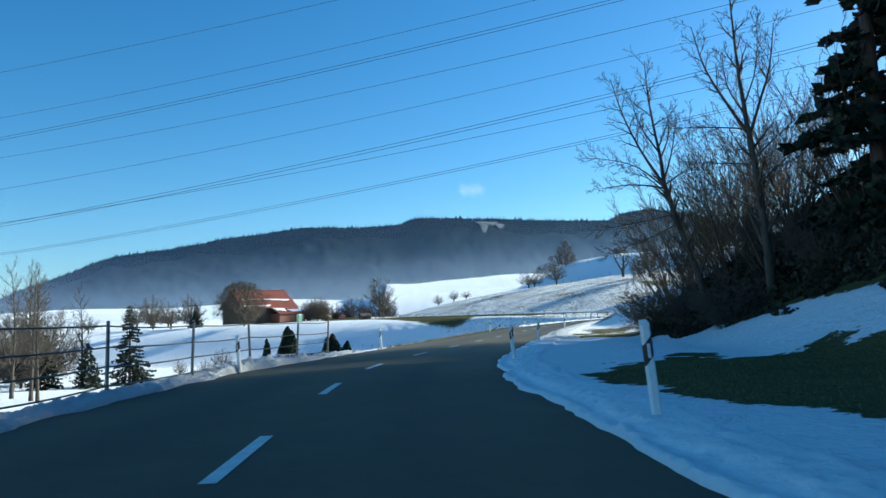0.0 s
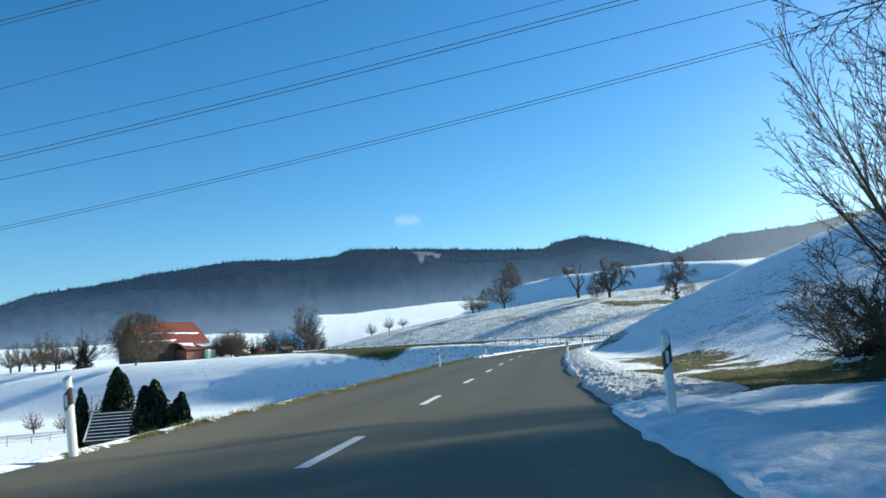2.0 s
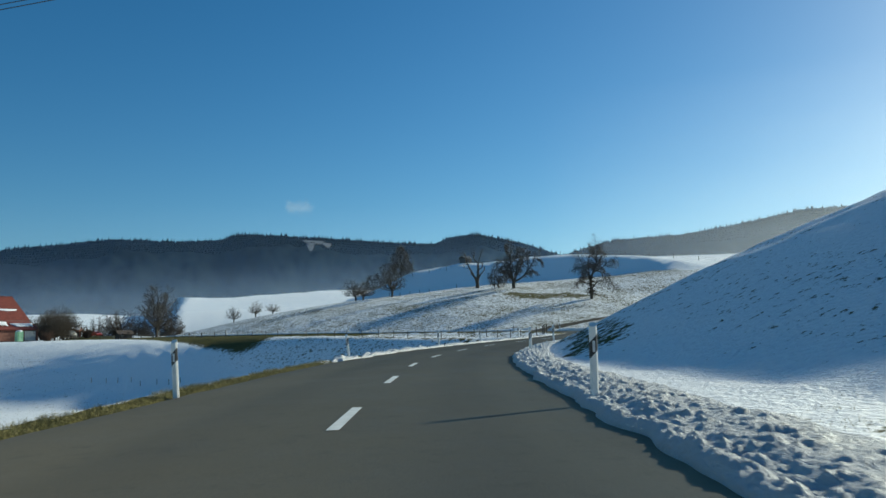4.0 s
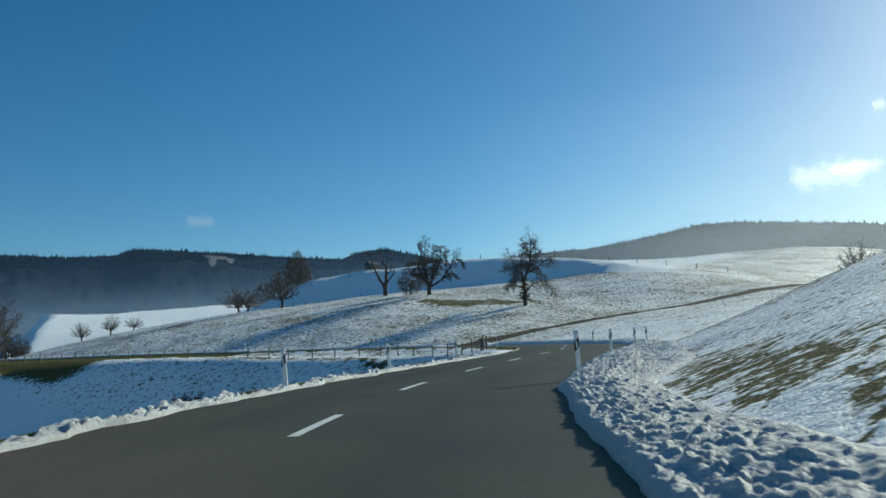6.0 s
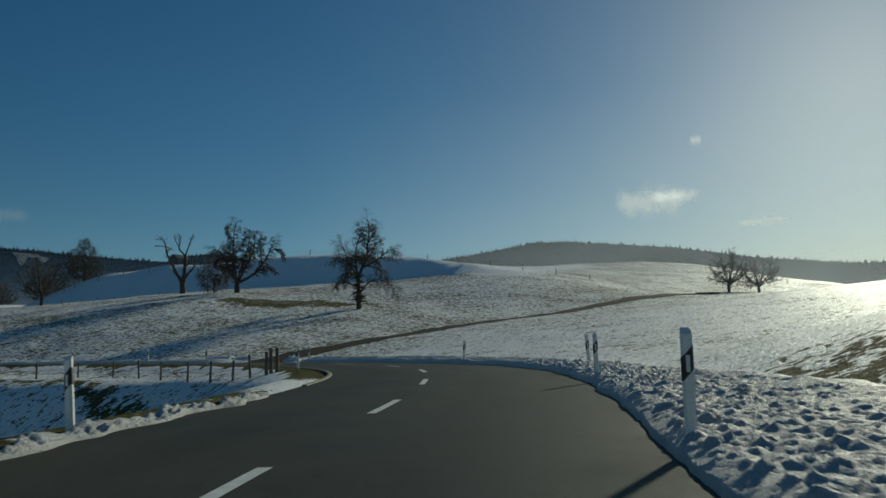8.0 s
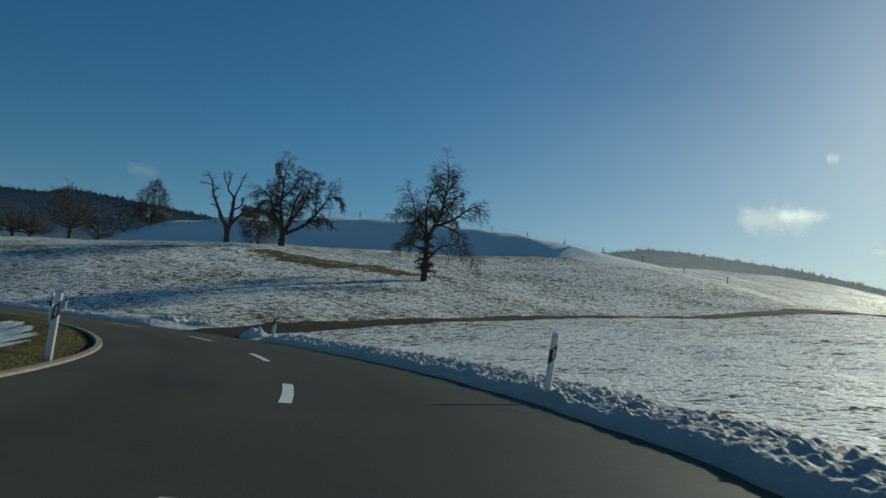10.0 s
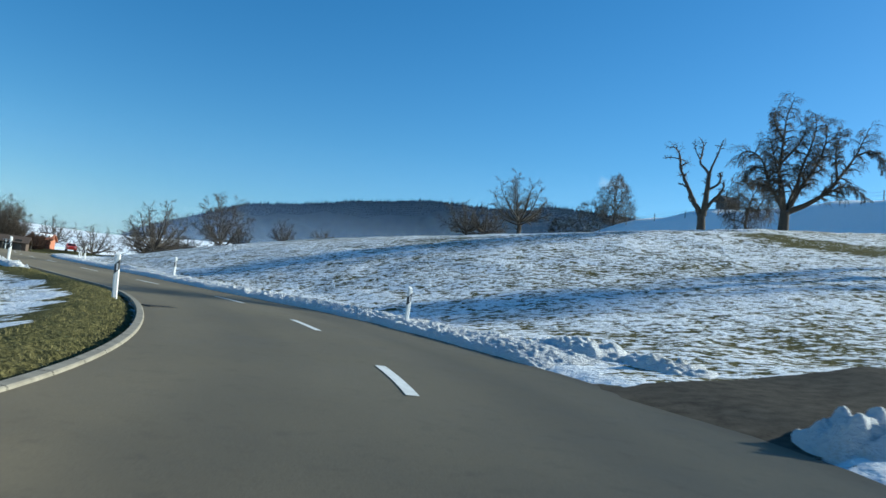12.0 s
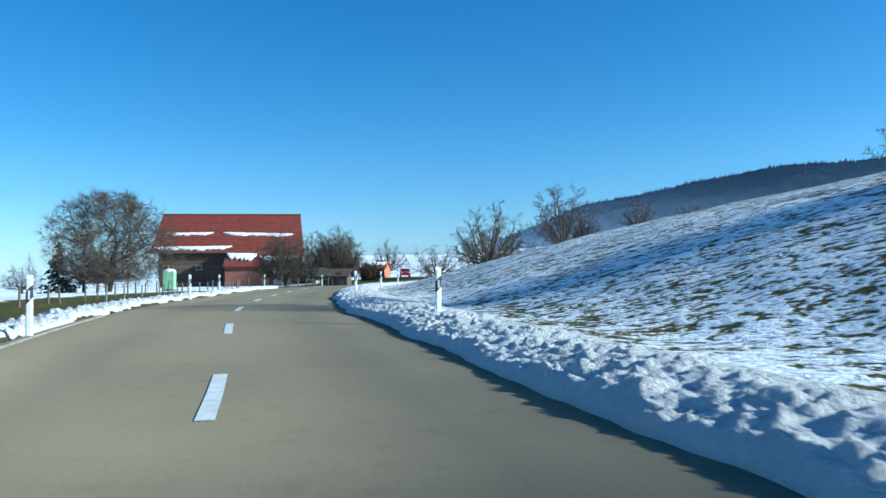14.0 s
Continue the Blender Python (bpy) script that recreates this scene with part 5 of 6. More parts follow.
bare_tree("stub_tree", at_land(64.7, 274.7), 12, "dying fruit tree with few thick crooked limbs", turn=-8, guides=T3, min_twig=0.013, levels=4, kids=(8, 5, 3), ratio=(0.15, 0.5, 0.5), spread_deg=(50, 45), wiggle=0.3, lift=(0.0, 0.05, 0.0), top_keep=1.0, clear=0.5)
crowned_tree("bush", at_land(67.3, 263.3), 14, "dense hanging bush beside the broad pear tree", tall=6.0, crown=ROUND, wide=2.9, tips=260, trunk_r=0.16, base=0.08, split=0.2, twigs=7, twig_len=0.8, droop=1.2, category="bush", min_twig=0.014)
# rounder trees further along the slope, four shapes that repeat

def fan(tall, wide, n, seed, foot=0.2, trunk=0.3, flat=0.75, bend=0.25):
    """A short trunk and limbs that spread evenly into a dome."""
    rnd = np.random.RandomState(seed)
    z0 = tall * foot
    out = [(trunk, trunk * 0.8, [(0, 0, -0.4), (0.02 * tall, 0, z0 * 0.6), (0, 0.01 * tall, z0 * 1.1)])]
    for k in range(n):
        a = 2.39996 * k + rnd.normal(0, 0.15)
        e = math.asin(min(0.99, (k + 0.5) / n)) * 0.94 + 0.06
        R = wide * math.cos(e) * rnd.uniform(0.82, 1.06)
        tip = np.array([R * math.cos(a), R * math.sin(a), z0 + (tall - z0) * (0.04 + (flat + 0.09) * math.sin(e) + 0.09 * rnd.rand())])
        base = np.array([0, 0, z0 * rnd.uniform(0.75, 1.25)])
        pts = []
        for s in np.linspace(0, 1, 6):
            p = base * (1 - s) + tip * s
            p[2] = base[2] + (tip[2] - base[2]) * s ** 1.3
            p[:2] += tip[:2] * bend * s * (1 - s)
            p += rnd.normal(0, 0.018 * wide, 3) * (0 < s < 1)
            pts.append(tuple(p))
        out.append((trunk * rnd.uniform(0.3, 0.5), 0.025, pts))
    return out


SPRAY = dict(levels=4, kids=(12, 7, 4), ratio=(0.30, 0.42, 0.45), spread_deg=(46, 44, 44), wiggle=0.2, droop=0.12, lift=(0.0, 0.03, 0.0, 0.0), top_keep=0.7, clear=0.3)
round_a = bare_tree("fruit_tree", at_land(42.8, 288.2), 5, "round-crowned bare fruit tree on the snowy slope", group="orchard", guides=fan(9.3, 4.7, 18, 5, 0.24, 0.34, 0.72, 0.4), min_twig=0.011, **SPRAY)
round_b = bare_tree("fruit_tree", at_land(33.8, 301.5), 23, "low spreading bare fruit tree on the snowy slope", group="orchard", guides=fan(7.4, 4.9, 16, 23, 0.22, 0.3, 0.66, 0.4), min_twig=0.011, **{**SPRAY, "droop": 0.15})
tall_c = bare_tree("tall_tree", at_land(-55, 104), 61, "tall bare ash beside the lower meadow", group="valley trees", tall=17.0, trunk_r=0.26, clear=0.2, levels=4, kids=(26, 8, 5), ratio=(0.26, 0.42, 0.45), spread_deg=(44, 38, 38), wiggle=0.09, lift=(0.0, 0.08, 0.03), top_keep=0.45, min_twig=0.016)
dense_d = bare_tree("broad_tree", at_land(-84, 160), 71, "large round bare tree beside the lower meadow", guides=fan(11.6, 7.2, 42, 71, 0.12, 0.36, 0.80, 0.5), min_twig=0.010, **{**SPRAY, "kids": (19, 10, 5), "ratio": (0.28, 0.44, 0.48)})
dense_d.scale = (1.4, 1.4, 1.4)
crowned_tree("broad_tree", at_land(-72.3, 278.3, 0.2), 73, "large round bare tree with dense fine twigs beside the farm", tall=15.6, crown=(0.50, 0.78, 0.95, 1.0, 1.0, 0.97, 0.90, 0.78, 0.60, 0.34), wide=9.6, tips=1500, trunk_r=0.44, base=0.12, split=0.2, twigs=13, twig_len=1.3, droop=0.15, shell=0.35, rise=0.12, min_twig=0.013)
bare_tree("tall_tree", at_land(-28, 345.5), 91, "tall twin-crowned bare tree behind the meadow brow", guides=fan(19.0, 7.0, 16, 91, 0.34, 0.45, 0.8, 0.4), min_twig=0.017, **{**SPRAY, "kids": (16, 9, 4)})


def again(tree, x, y, scale, turn, label="", sink=0.05):
    z = land(x, y) - sink
    c = copy_thing(tree, pose(x, y, z, 0, 0, turn))
    c.scale = (scale, scale, scale * random.uniform(0.92, 1.08))
    if label:
        tagged(c, label)
    return c


for tree, x, y, s, turn, text in (
        (round_b, 36.5, 303, 0.85, 200, ""),
        (round_a, 166, 235.4, 1.0, 120, "bare fruit tree pale in the sunlit haze"), (round_b, 171.2, 232.1, 1.15, 60, "spreading fruit tree pale in the sunlit haze"),
        (tall_c, -24, 337, 0.68, 15, "tall bare tree behind the meadow brow"), (dense_d, -34, 346, 0.62, 10, "dense bare tree behind the meadow brow"),
        (round_a, -24, 312, 1.35, 200, "gnarled fruit tree at the far field corner"), (round_b, -38, 332, 1.35, 130, "gnarled fruit tree beside the far farm lane"), (round_b, -72, 365, 1.6, 10, "gnarled fruit tree beside the far farm lane"),
        (round_b, -45, 352, 1.0, 300, "gnarled fruit tree beside the far farm lane"), (round_a, -1.5, 298, 0.5, 20, "small bare fruit tree on the slope"), (round_a, 4.6, 300, 0.5, 140, "small bare fruit tree on the slope"), (round_b, 9.5, 305, 0.5, 240, "small bare fruit tree on the slope"),
        (round_a, -61, 238.5, 0.85, 30, "lone bare fruit tree on the lower meadow"), (round_b, -112, 300, 1.2, 0, "bare orchard tree near the barn"), (round_a, -104, 297, 1.1, 60, "bare orchard tree near the barn"), (round_b, -93, 286, 1.25, 120, "bare orchard tree near the barn"),
        (round_a, -110, 339, 1.5, 50, "large bare tree far behind the orchard"), (round_a, -150, 400, 1.7, 170, "large bare tree far behind the orchard"), (round_b, -122, 345, 1.4, 70, "bare orchard tree near the barn"), (round_b, -131, 352, 1.5, 10, "large bare tree far behind the orchard"), (round_a, -124, 310, 1.0, 10, "bare orchard tree near the barn"), (round_b, -135, 296, 1.0, 88, "bare orchard tree near the barn"),
        (dense_d, -47, 291, 0.66, 20, "dense bare tree at the barn corner"), (dense_d, -48, 303, 0.72, 200, "dense bare bush-like tree at the barn corner"), (dense_d, -53, 309, 0.66, 10, "bare tree at the barn corner"), (round_a, -49, 318, 0.8, 100, "bare tree at the barn corner"),
        (dense_d, -25.5, 361, 0.75, 30, "broad bare tree on the far meadow"), (round_a, -42, 352, 1.1, 60, "bare tree on the far meadow"), (round_a, -49, 356, 1.0, 160, "bare tree on the far meadow"), (round_b, -33, 360, 0.9, 40, "bare tree on the far meadow"),
        (tall_c, -94, 176, 1.5, 10, ""), (tall_c, -88, 168, 1.3, 70, ""), (tall_c, -64, 138, 1.05, 140, ""), (dense_d, -76, 140, 0.8, 30, "broad bare tree beside the lower meadow"), (tall_c, -62, 112, 1.1, 100, ""), (tall_c, -68, 100, 1.0, 200, ""), (tall_c, -51, 98, 0.9, 300, ""), (round_a, -72, 130, 1.4, 20, "bare tree beside the lower meadow"), (round_b, -95, 170, 1.3, 50, "bare tree beside the lower meadow"),
        (round_a, -130, 330, 1.2, 0, "bare tree far behind the farm"), (tall_c, -150, 305, 0.6, 60, "slim bare tree far behind the farm"), (round_b, -70, 420, 1.3, 20, "bare tree on the far snowfield"), (round_a, -86, 440, 1.3, 120, "bare tree on the far snowfield"), (dense_d, -100, 460, 0.7, 10, "dense bare tree on the far snowfield")):
    again(tree, x, y, s, turn, text)

# a dense ovate tree and two bushes behind the hill crest
crowned_tree("ovate_tree", at_land(58.3, 360.5, 0.3), 33, "dense ovate bare tree behind the hill crest", tall=12.5, crown=(0.55, 0.85, 1.0, 1.0, 0.97, 0.88, 0.74, 0.56, 0.36, 0.14), wide=4.6, tips=700, trunk_r=0.26, base=0.08, twigs=11, twig_len=0.9, droop=0.1, rise=0.5, min_twig=0.013)
for x, y, tall, wide, seed in ((52.5, 359.0, 8.0, 4.0, 35), (47.0, 357.0, 6.5, 3.6, 36)):
    crowned_tree("bush", at_land(x, y, 0.3), seed, "dense leafless bush behind the hill crest", tall=tall, crown=ROUND, wide=wide, tips=240, trunk_r=0.14, base=0.06, split=0.25, twigs=7, twig_len=0.8, droop=0.1, category="bush", min_twig=0.016)

# bank on the right: two ashes, coppiced hazel, spruces, brambles
ASH_A = limbs(0.187, [
    (0.25, 0.15, 0, 0, (0, -2), (-3, 12), (-7.5, 27), (-11, 39.5)), (0.14, 0.02, 0, 0.3, (-11, 39.5), (-11.5, 46), (-13, 56), (-14.5, 66), (-15, 80)), (0.11, 0.02, 0, -0.6, (-11, 39.5), (-17, 50), (-22, 62), (-25, 74)),
    (0.06, 0.01, 0, 0.8, (-11.4, 39.5), (-19, 47), (-28, 50.5), (-36, 52)), (0.06, 0.01, 0, -0.8, (-11, 39), (-20, 41), (-32, 40)), (0.05, 0.01, 0, 0.5, (-9, 31), (-18, 29.5), (-35, 28)), (0.045, 0.01, 0, -0.5, (-8, 28), (-16, 24), (-30, 20)),
    (0.06, 0.01, 0, 1.2, (-11, 40), (-6, 44), (2, 47)), (0.07, 0.01, 0, 0.9, (-11, 42), (-8, 52), (-7, 64)), (0.06, 0.01, 0.1, -1.4, (-12, 50), (-17, 58), (-19, 68)), (0.06, 0.01, 0.1, 1.4, (-12, 48), (-9, 56), (-10, 66)), (0.05, 0.01, 0, -1.8, (-10, 36), (-15, 42), (-22, 44))])
ASH_B = limbs(0.156, [
    (0.24, 0.16, 0, 0, (0, -2), (-0.5, 20), (-1.5, 38), (-3, 53)), (0.15, 0.03, 0, 0.4, (-3, 53), (-4, 63), (-5, 74), (-5.5, 88), (-6, 102)), (0.10, 0.02, 0, -0.8, (-3, 53), (-9, 64), (-14, 74), (-17, 88)), (0.10, 0.02, 0, 0.8, (-3, 52), (0, 62), (4, 73), (6, 88)),
    (0.05, 0.01, 0, 1.0, (-3.2, 55), (-15, 58), (-28, 60)), (0.05, 0.01, 0, -0.6, (-1.5, 38), (5, 43), (12, 44)), (0.05, 0.01, 0, 0.6, (-1, 29), (-8, 34), (-16, 40), (-20, 48)), (0.045, 0.01, 0, 0.8, (-2, 44), (-12, 46), (-24, 48)), (0.06, 0.01, 0, 1.4, (-4, 60), (-9, 70), (-10, 84)), (0.05, 0.01, 0, -1.4, (-4, 62), (1, 72), (2, 86)), (0.05, 0.01, 0, -1.0, (-2, 46), (6, 52), (14, 58))])
FEATHER = dict(levels=4, kids=(13, 7, 4), ratio=(0.24, 0.42, 0.45), spread_deg=(40, 38, 38), wiggle=0.09, lift=(0.0, 0.03, 0.02), top_keep=0.75, clear=0.3)
bare_tree("ash_tree", at_land(14.8, 42.6, 0.4), 8, "leaning bare ash on the bramble bank", turn=-23, guides=ASH_A, min_twig=0.006, twig_mat=M_BARK, **FEATHER)
bare_tree("ash_tree", at_land(15.2, 35.6, 0.4), 19, "upright bare ash on the bramble bank", turn=-26, guides=ASH_B, min_twig=0.006, twig_mat=M_BARK, **FEATHER)
coppice = bare_tree("hazel_coppice", at_land(15.9, 52.0, 0.3), 40, "many-stemmed leafless hazel on the bank", group="hazel thicket", category="shrub", tall=8.6, trunk_r=0.065, clear=0.15, levels=4, kids=(8, 6, 3), ratio=(0.40, 0.42, 0.45),
                    spread_deg=(24, 28, 34), wiggle=0.06, lift=(0.0, 0.02, 0.01), stems=28, fan=0.60, lean=(-0.10, 0.03), top_keep=0.5, min_twig=0.007)
for x, y, s, turn in ((16.3, 48.5, 1.0, 12), (16.9, 44.5, 1.1, 345), (17.0, 39.0, 1.05, 20), (20.0, 50.5, 1.15, 25), (21.0, 45.0, 1.2, 30), (20.0, 35.5, 1.05, 350)):
    again(coppice, x, y, s, turn, sink=0.3)
low_thicket = bare_tree("briar_bush", at_land(13.8, 50.5, 0.2), 44, "low arching leafless briar at the bank's foot", group="briars", category="shrub", tall=3.2, trunk_r=0.025, clear=0.05, levels=4, kids=(9, 7, 4), ratio=(0.5, 0.45, 0.4),
                        spread_deg=(34, 34, 40), wiggle=0.10, lift=(0.0, 0.0, -0.02), stems=22, fan=1.2, droop=0.12, min_twig=0.006)
for x, y, s, turn in ((13.4, 46.5, 1.0, 60), (13.6, 42.0, 0.9, 190), (14.4, 54.0, 0.95, 250), (13.8, 37.0, 1.0, 20), (16.8, 33.0, 1.0, 100)):
    again(low_thicket, x, y, s, turn, sink=0.2)
wood_spruce = spruce("spruce", at_land(19.5, 33.5, 0.3), 22, 4.3, 2, "tall dark spruce on the bramble bank", 1.0, "bank spruces")
spruce("spruce", at_land(24.0, 27.0, 0.3), 24, 4.8, 5, "tall dark spruce on the bramble bank", 1.0, "bank spruces")
spruce("spruce", at_land(19.5, 23.5, 0.3), 19, 4.4, 6, "tall dark spruce on the bramble bank", 1.0, "bank spruces")
spruce("spruce", at_land(27.0, 36.0, 0.3), 21, 4.3, 7, "tall dark spruce on the bramble bank", 0.8, "bank spruces")

# mostly unseen copies, added behind the others and the start to shade the road
for x, y, s, turn in ((31, 19, 1.0, 50), (35, 30, 1.1, 100), (29, 12, 1.0, 10), (39, 23, 1.05, 200), (38, 40, 1.0, 300), (44, 33, 1.1, 140), (36, 12, 1.1, 250), (25, 17, 0.9, 70), (31, 26, 1.0, 180), (46, 44, 0.95, 20), (24, 6, 1.0, 120), (32, 3, 1.1, 220), (17, -3, 1.0, 40), (21, -12, 1.1, 160), (16, -22, 1.0, 280), (25, -26, 1.1, 75), (15, -36, 1.05, 200), (22, -46, 1.1, 330)):
    again(wood_spruce, x, y, s, turn, sink=0.3)


def undergrowth(name, n, seed, u0, u1, d0, d1, tall, size, mat, label):
    """Leaves massed over the bank in mounds of uneven height."""
    rnd = np.random.RandomState(seed)
    u, d = rnd.uniform(u0, u1, n), rnd.uniform(d0, d1, n)
    c = np.stack([np.interp(u, FU, FINE[:, k]) for k in range(2)], 1)
    r = np.stack([np.interp(u, FU, FR[:, k]) for k in range(2)], 1)
    x, y = c[:, 0] + r[:, 0] * d, c[:, 1] + r[:, 1] * d
    g = rough_ground(x, y)[0]
    mound = np.clip(0.55 + 0.6 * fbm(x * 0.45, y * 0.45, 3, seed), 0.05, 1.4)
    back = np.interp(u, [14, 28, 35, 46], [4.6, 3.8, 2.6, 0.0])
    fade = smooth(d0, d0 + 2.0, d - back + 0.8 * fbm(x * 0.6, y * 0.6, 2, 4)) * (1 - smooth(u1 - 4, u1, u)) * smooth(u0, u0 + 4, u)
    z = g + tall * mound * fade * rnd.uniform(0.2, 1.0, n) ** 0.6
    keep = fade > 0.12
    v, f = leaf_quads(np.stack([x, y, z], 1)[keep], size, rnd)
    return tagged(big_mesh(name, v, f, mat, None, False), label, "undergrowth", kind="stuff")


undergrowth("bramble_thicket", 60000, 3, 14, 56, 13.2, 32, 1.7, 0.16, M_BRAMBLE, "dark tangle of brambles and ivy covering the bank")
undergrowth("bramble_thicket", 16000, 5, 40, 59, 10.6, 17, 1.3, 0.14, M_BRAMBLE, "dark low brambles at the end of the bank")
undergrowth("leaf_litter", 14000, 9, 18, 58, 12.0, 15.5, 0.4, 0.10, M_BRAMBLE, "dead leaves and low stalks at the bank's foot")

# garden below the road on the left
thuja("thuja", at_land(-19.4, 97.0), 1.6 - land(-19.4, 97.0), 1.45, 1, "dark green columnar thuja below the road")
thuja("thuja", at_land(-21.8, 96.0), 0.2 - land(-21.8, 96.0), 0.7, 2, "slim dark green thuja below the road")
thuja("thuja", at_land(-11.0, 77.2), 0.65 - land(-11.0, 77.2), 1.15, 3, "dense dark green thuja below the road")
thuja("thuja", at_land(-9.5, 76.9), -0.1 - land(-9.5, 76.9), 0.85, 4, "dense dark green thuja below the road")
spruce("young_spruce", at_land(-57.0, 141.5), 7.0 - land(-57.0, 141.5), 4.6, 11, "dark young spruce on the lower meadow", 0.8, "meadow spruces")
spruce("young_spruce", at_land(-60.0, 131.5), 7.6, 3.4, 12, "dark young spruce on the lower meadow", 0.8, "meadow spruces")
spruce("young_spruce", at_land(-66.0, 129.0), 7.0, 3.4, 13, "dark young spruce on the lower meadow", 0.8, "meadow spruces")
spruce("young_spruce", at_land(-88.5, 279.0), 9.0, 3.4, 14, "dark bushy spruce behind the farm fence", 0.7, "meadow spruces")
bare_tree("shrub", at_land(19.0, 195.5), 77, "reddish leafless shrub in the snowy hollow", twig_mat=M_REDTWIG, category="bush", tall=3.4, trunk_r=0.04, clear=0.05, levels=4, kids=(9, 8, 6), ratio=(0.5, 0.5, 0.45), spread_deg=(34, 36, 40), stems=22, fan=0.7, min_twig=0.014)
hedge = bare_tree("hedge_shrub", at_land(-42, 305), 78, "rust-coloured leafless hedge shrub by the farm lane", twig_mat=M_REDTWIG, category="bush", group="farm hedge", tall=2.6, trunk_r=0.04, clear=0.05, levels=4, kids=(9, 8, 6), ratio=(0.5, 0.5, 0.45), spread_deg=(34, 36, 40), stems=22, fan=0.6, min_twig=0.02)
for x, y, s in ((-47, 309.5, 1.0), (-41.5, 303, 0.8), (-52, 300, 1.0), (-70, 318, 1.1), (-36, 240, 0.7)):
    again(hedge, x, y, s, 40 * s)


# ---- farm ----
def slab(name, corners, thick, mat, parent, label=""):
    """A flat plate with thickness from four corners."""
    c = [Vector(p) for p in corners]
    n = (c[1] - c[0]).cross(c[3] - c[0]).normalized() * thick
    V = [*c, *[p - n for p in c]]
    return mesh(name, V, [(0, 1, 2, 3), (7, 6, 5, 4), (0, 4, 5, 1), (1, 5, 6, 2), (2, 6, 7, 3), (3, 7, 4, 0)], mat, parent, label)


def snow_patch(parent, a, b, drop, width, seed):
    """Melting snow lying on a roof slope between two points along it, ragged below."""
    rnd = np.random.RandomState(seed)
    a, b, drop = np.array(a), np.array(b), np.array(drop)
    n = 26
    V, F = [], []
    up = np.cross(b - a, drop)
    up = up / np.linalg.norm(up)
    up = up if up[2] > 0 else -up
    for k in range(n):
        f = k / (n - 1)
        w0, w1 = 0.12 * rnd.rand(), width * rnd.uniform(0.45, 1.0) * min(1, 6 * f + 0.15, 6 * (1 - f) + 0.15)
        p = a * (1 - f) + b * f
        for q, h in ((w0, 0.02), (w0 + 0.06, 0.22), (w0 + w1, 0.16), (w0 + w1 + 0.05, 0.02)):
            V.append(p + drop * q + up * h)
    for k in range(n - 1):
        for j in range(3):
            F.append((4 * k + j, 4 * k + j + 1, 4 * k + j + 5, 4 * k + j + 4))
    return mesh("roof_snow", V, F, M_SNOW, parent, "melting snow strip", True)


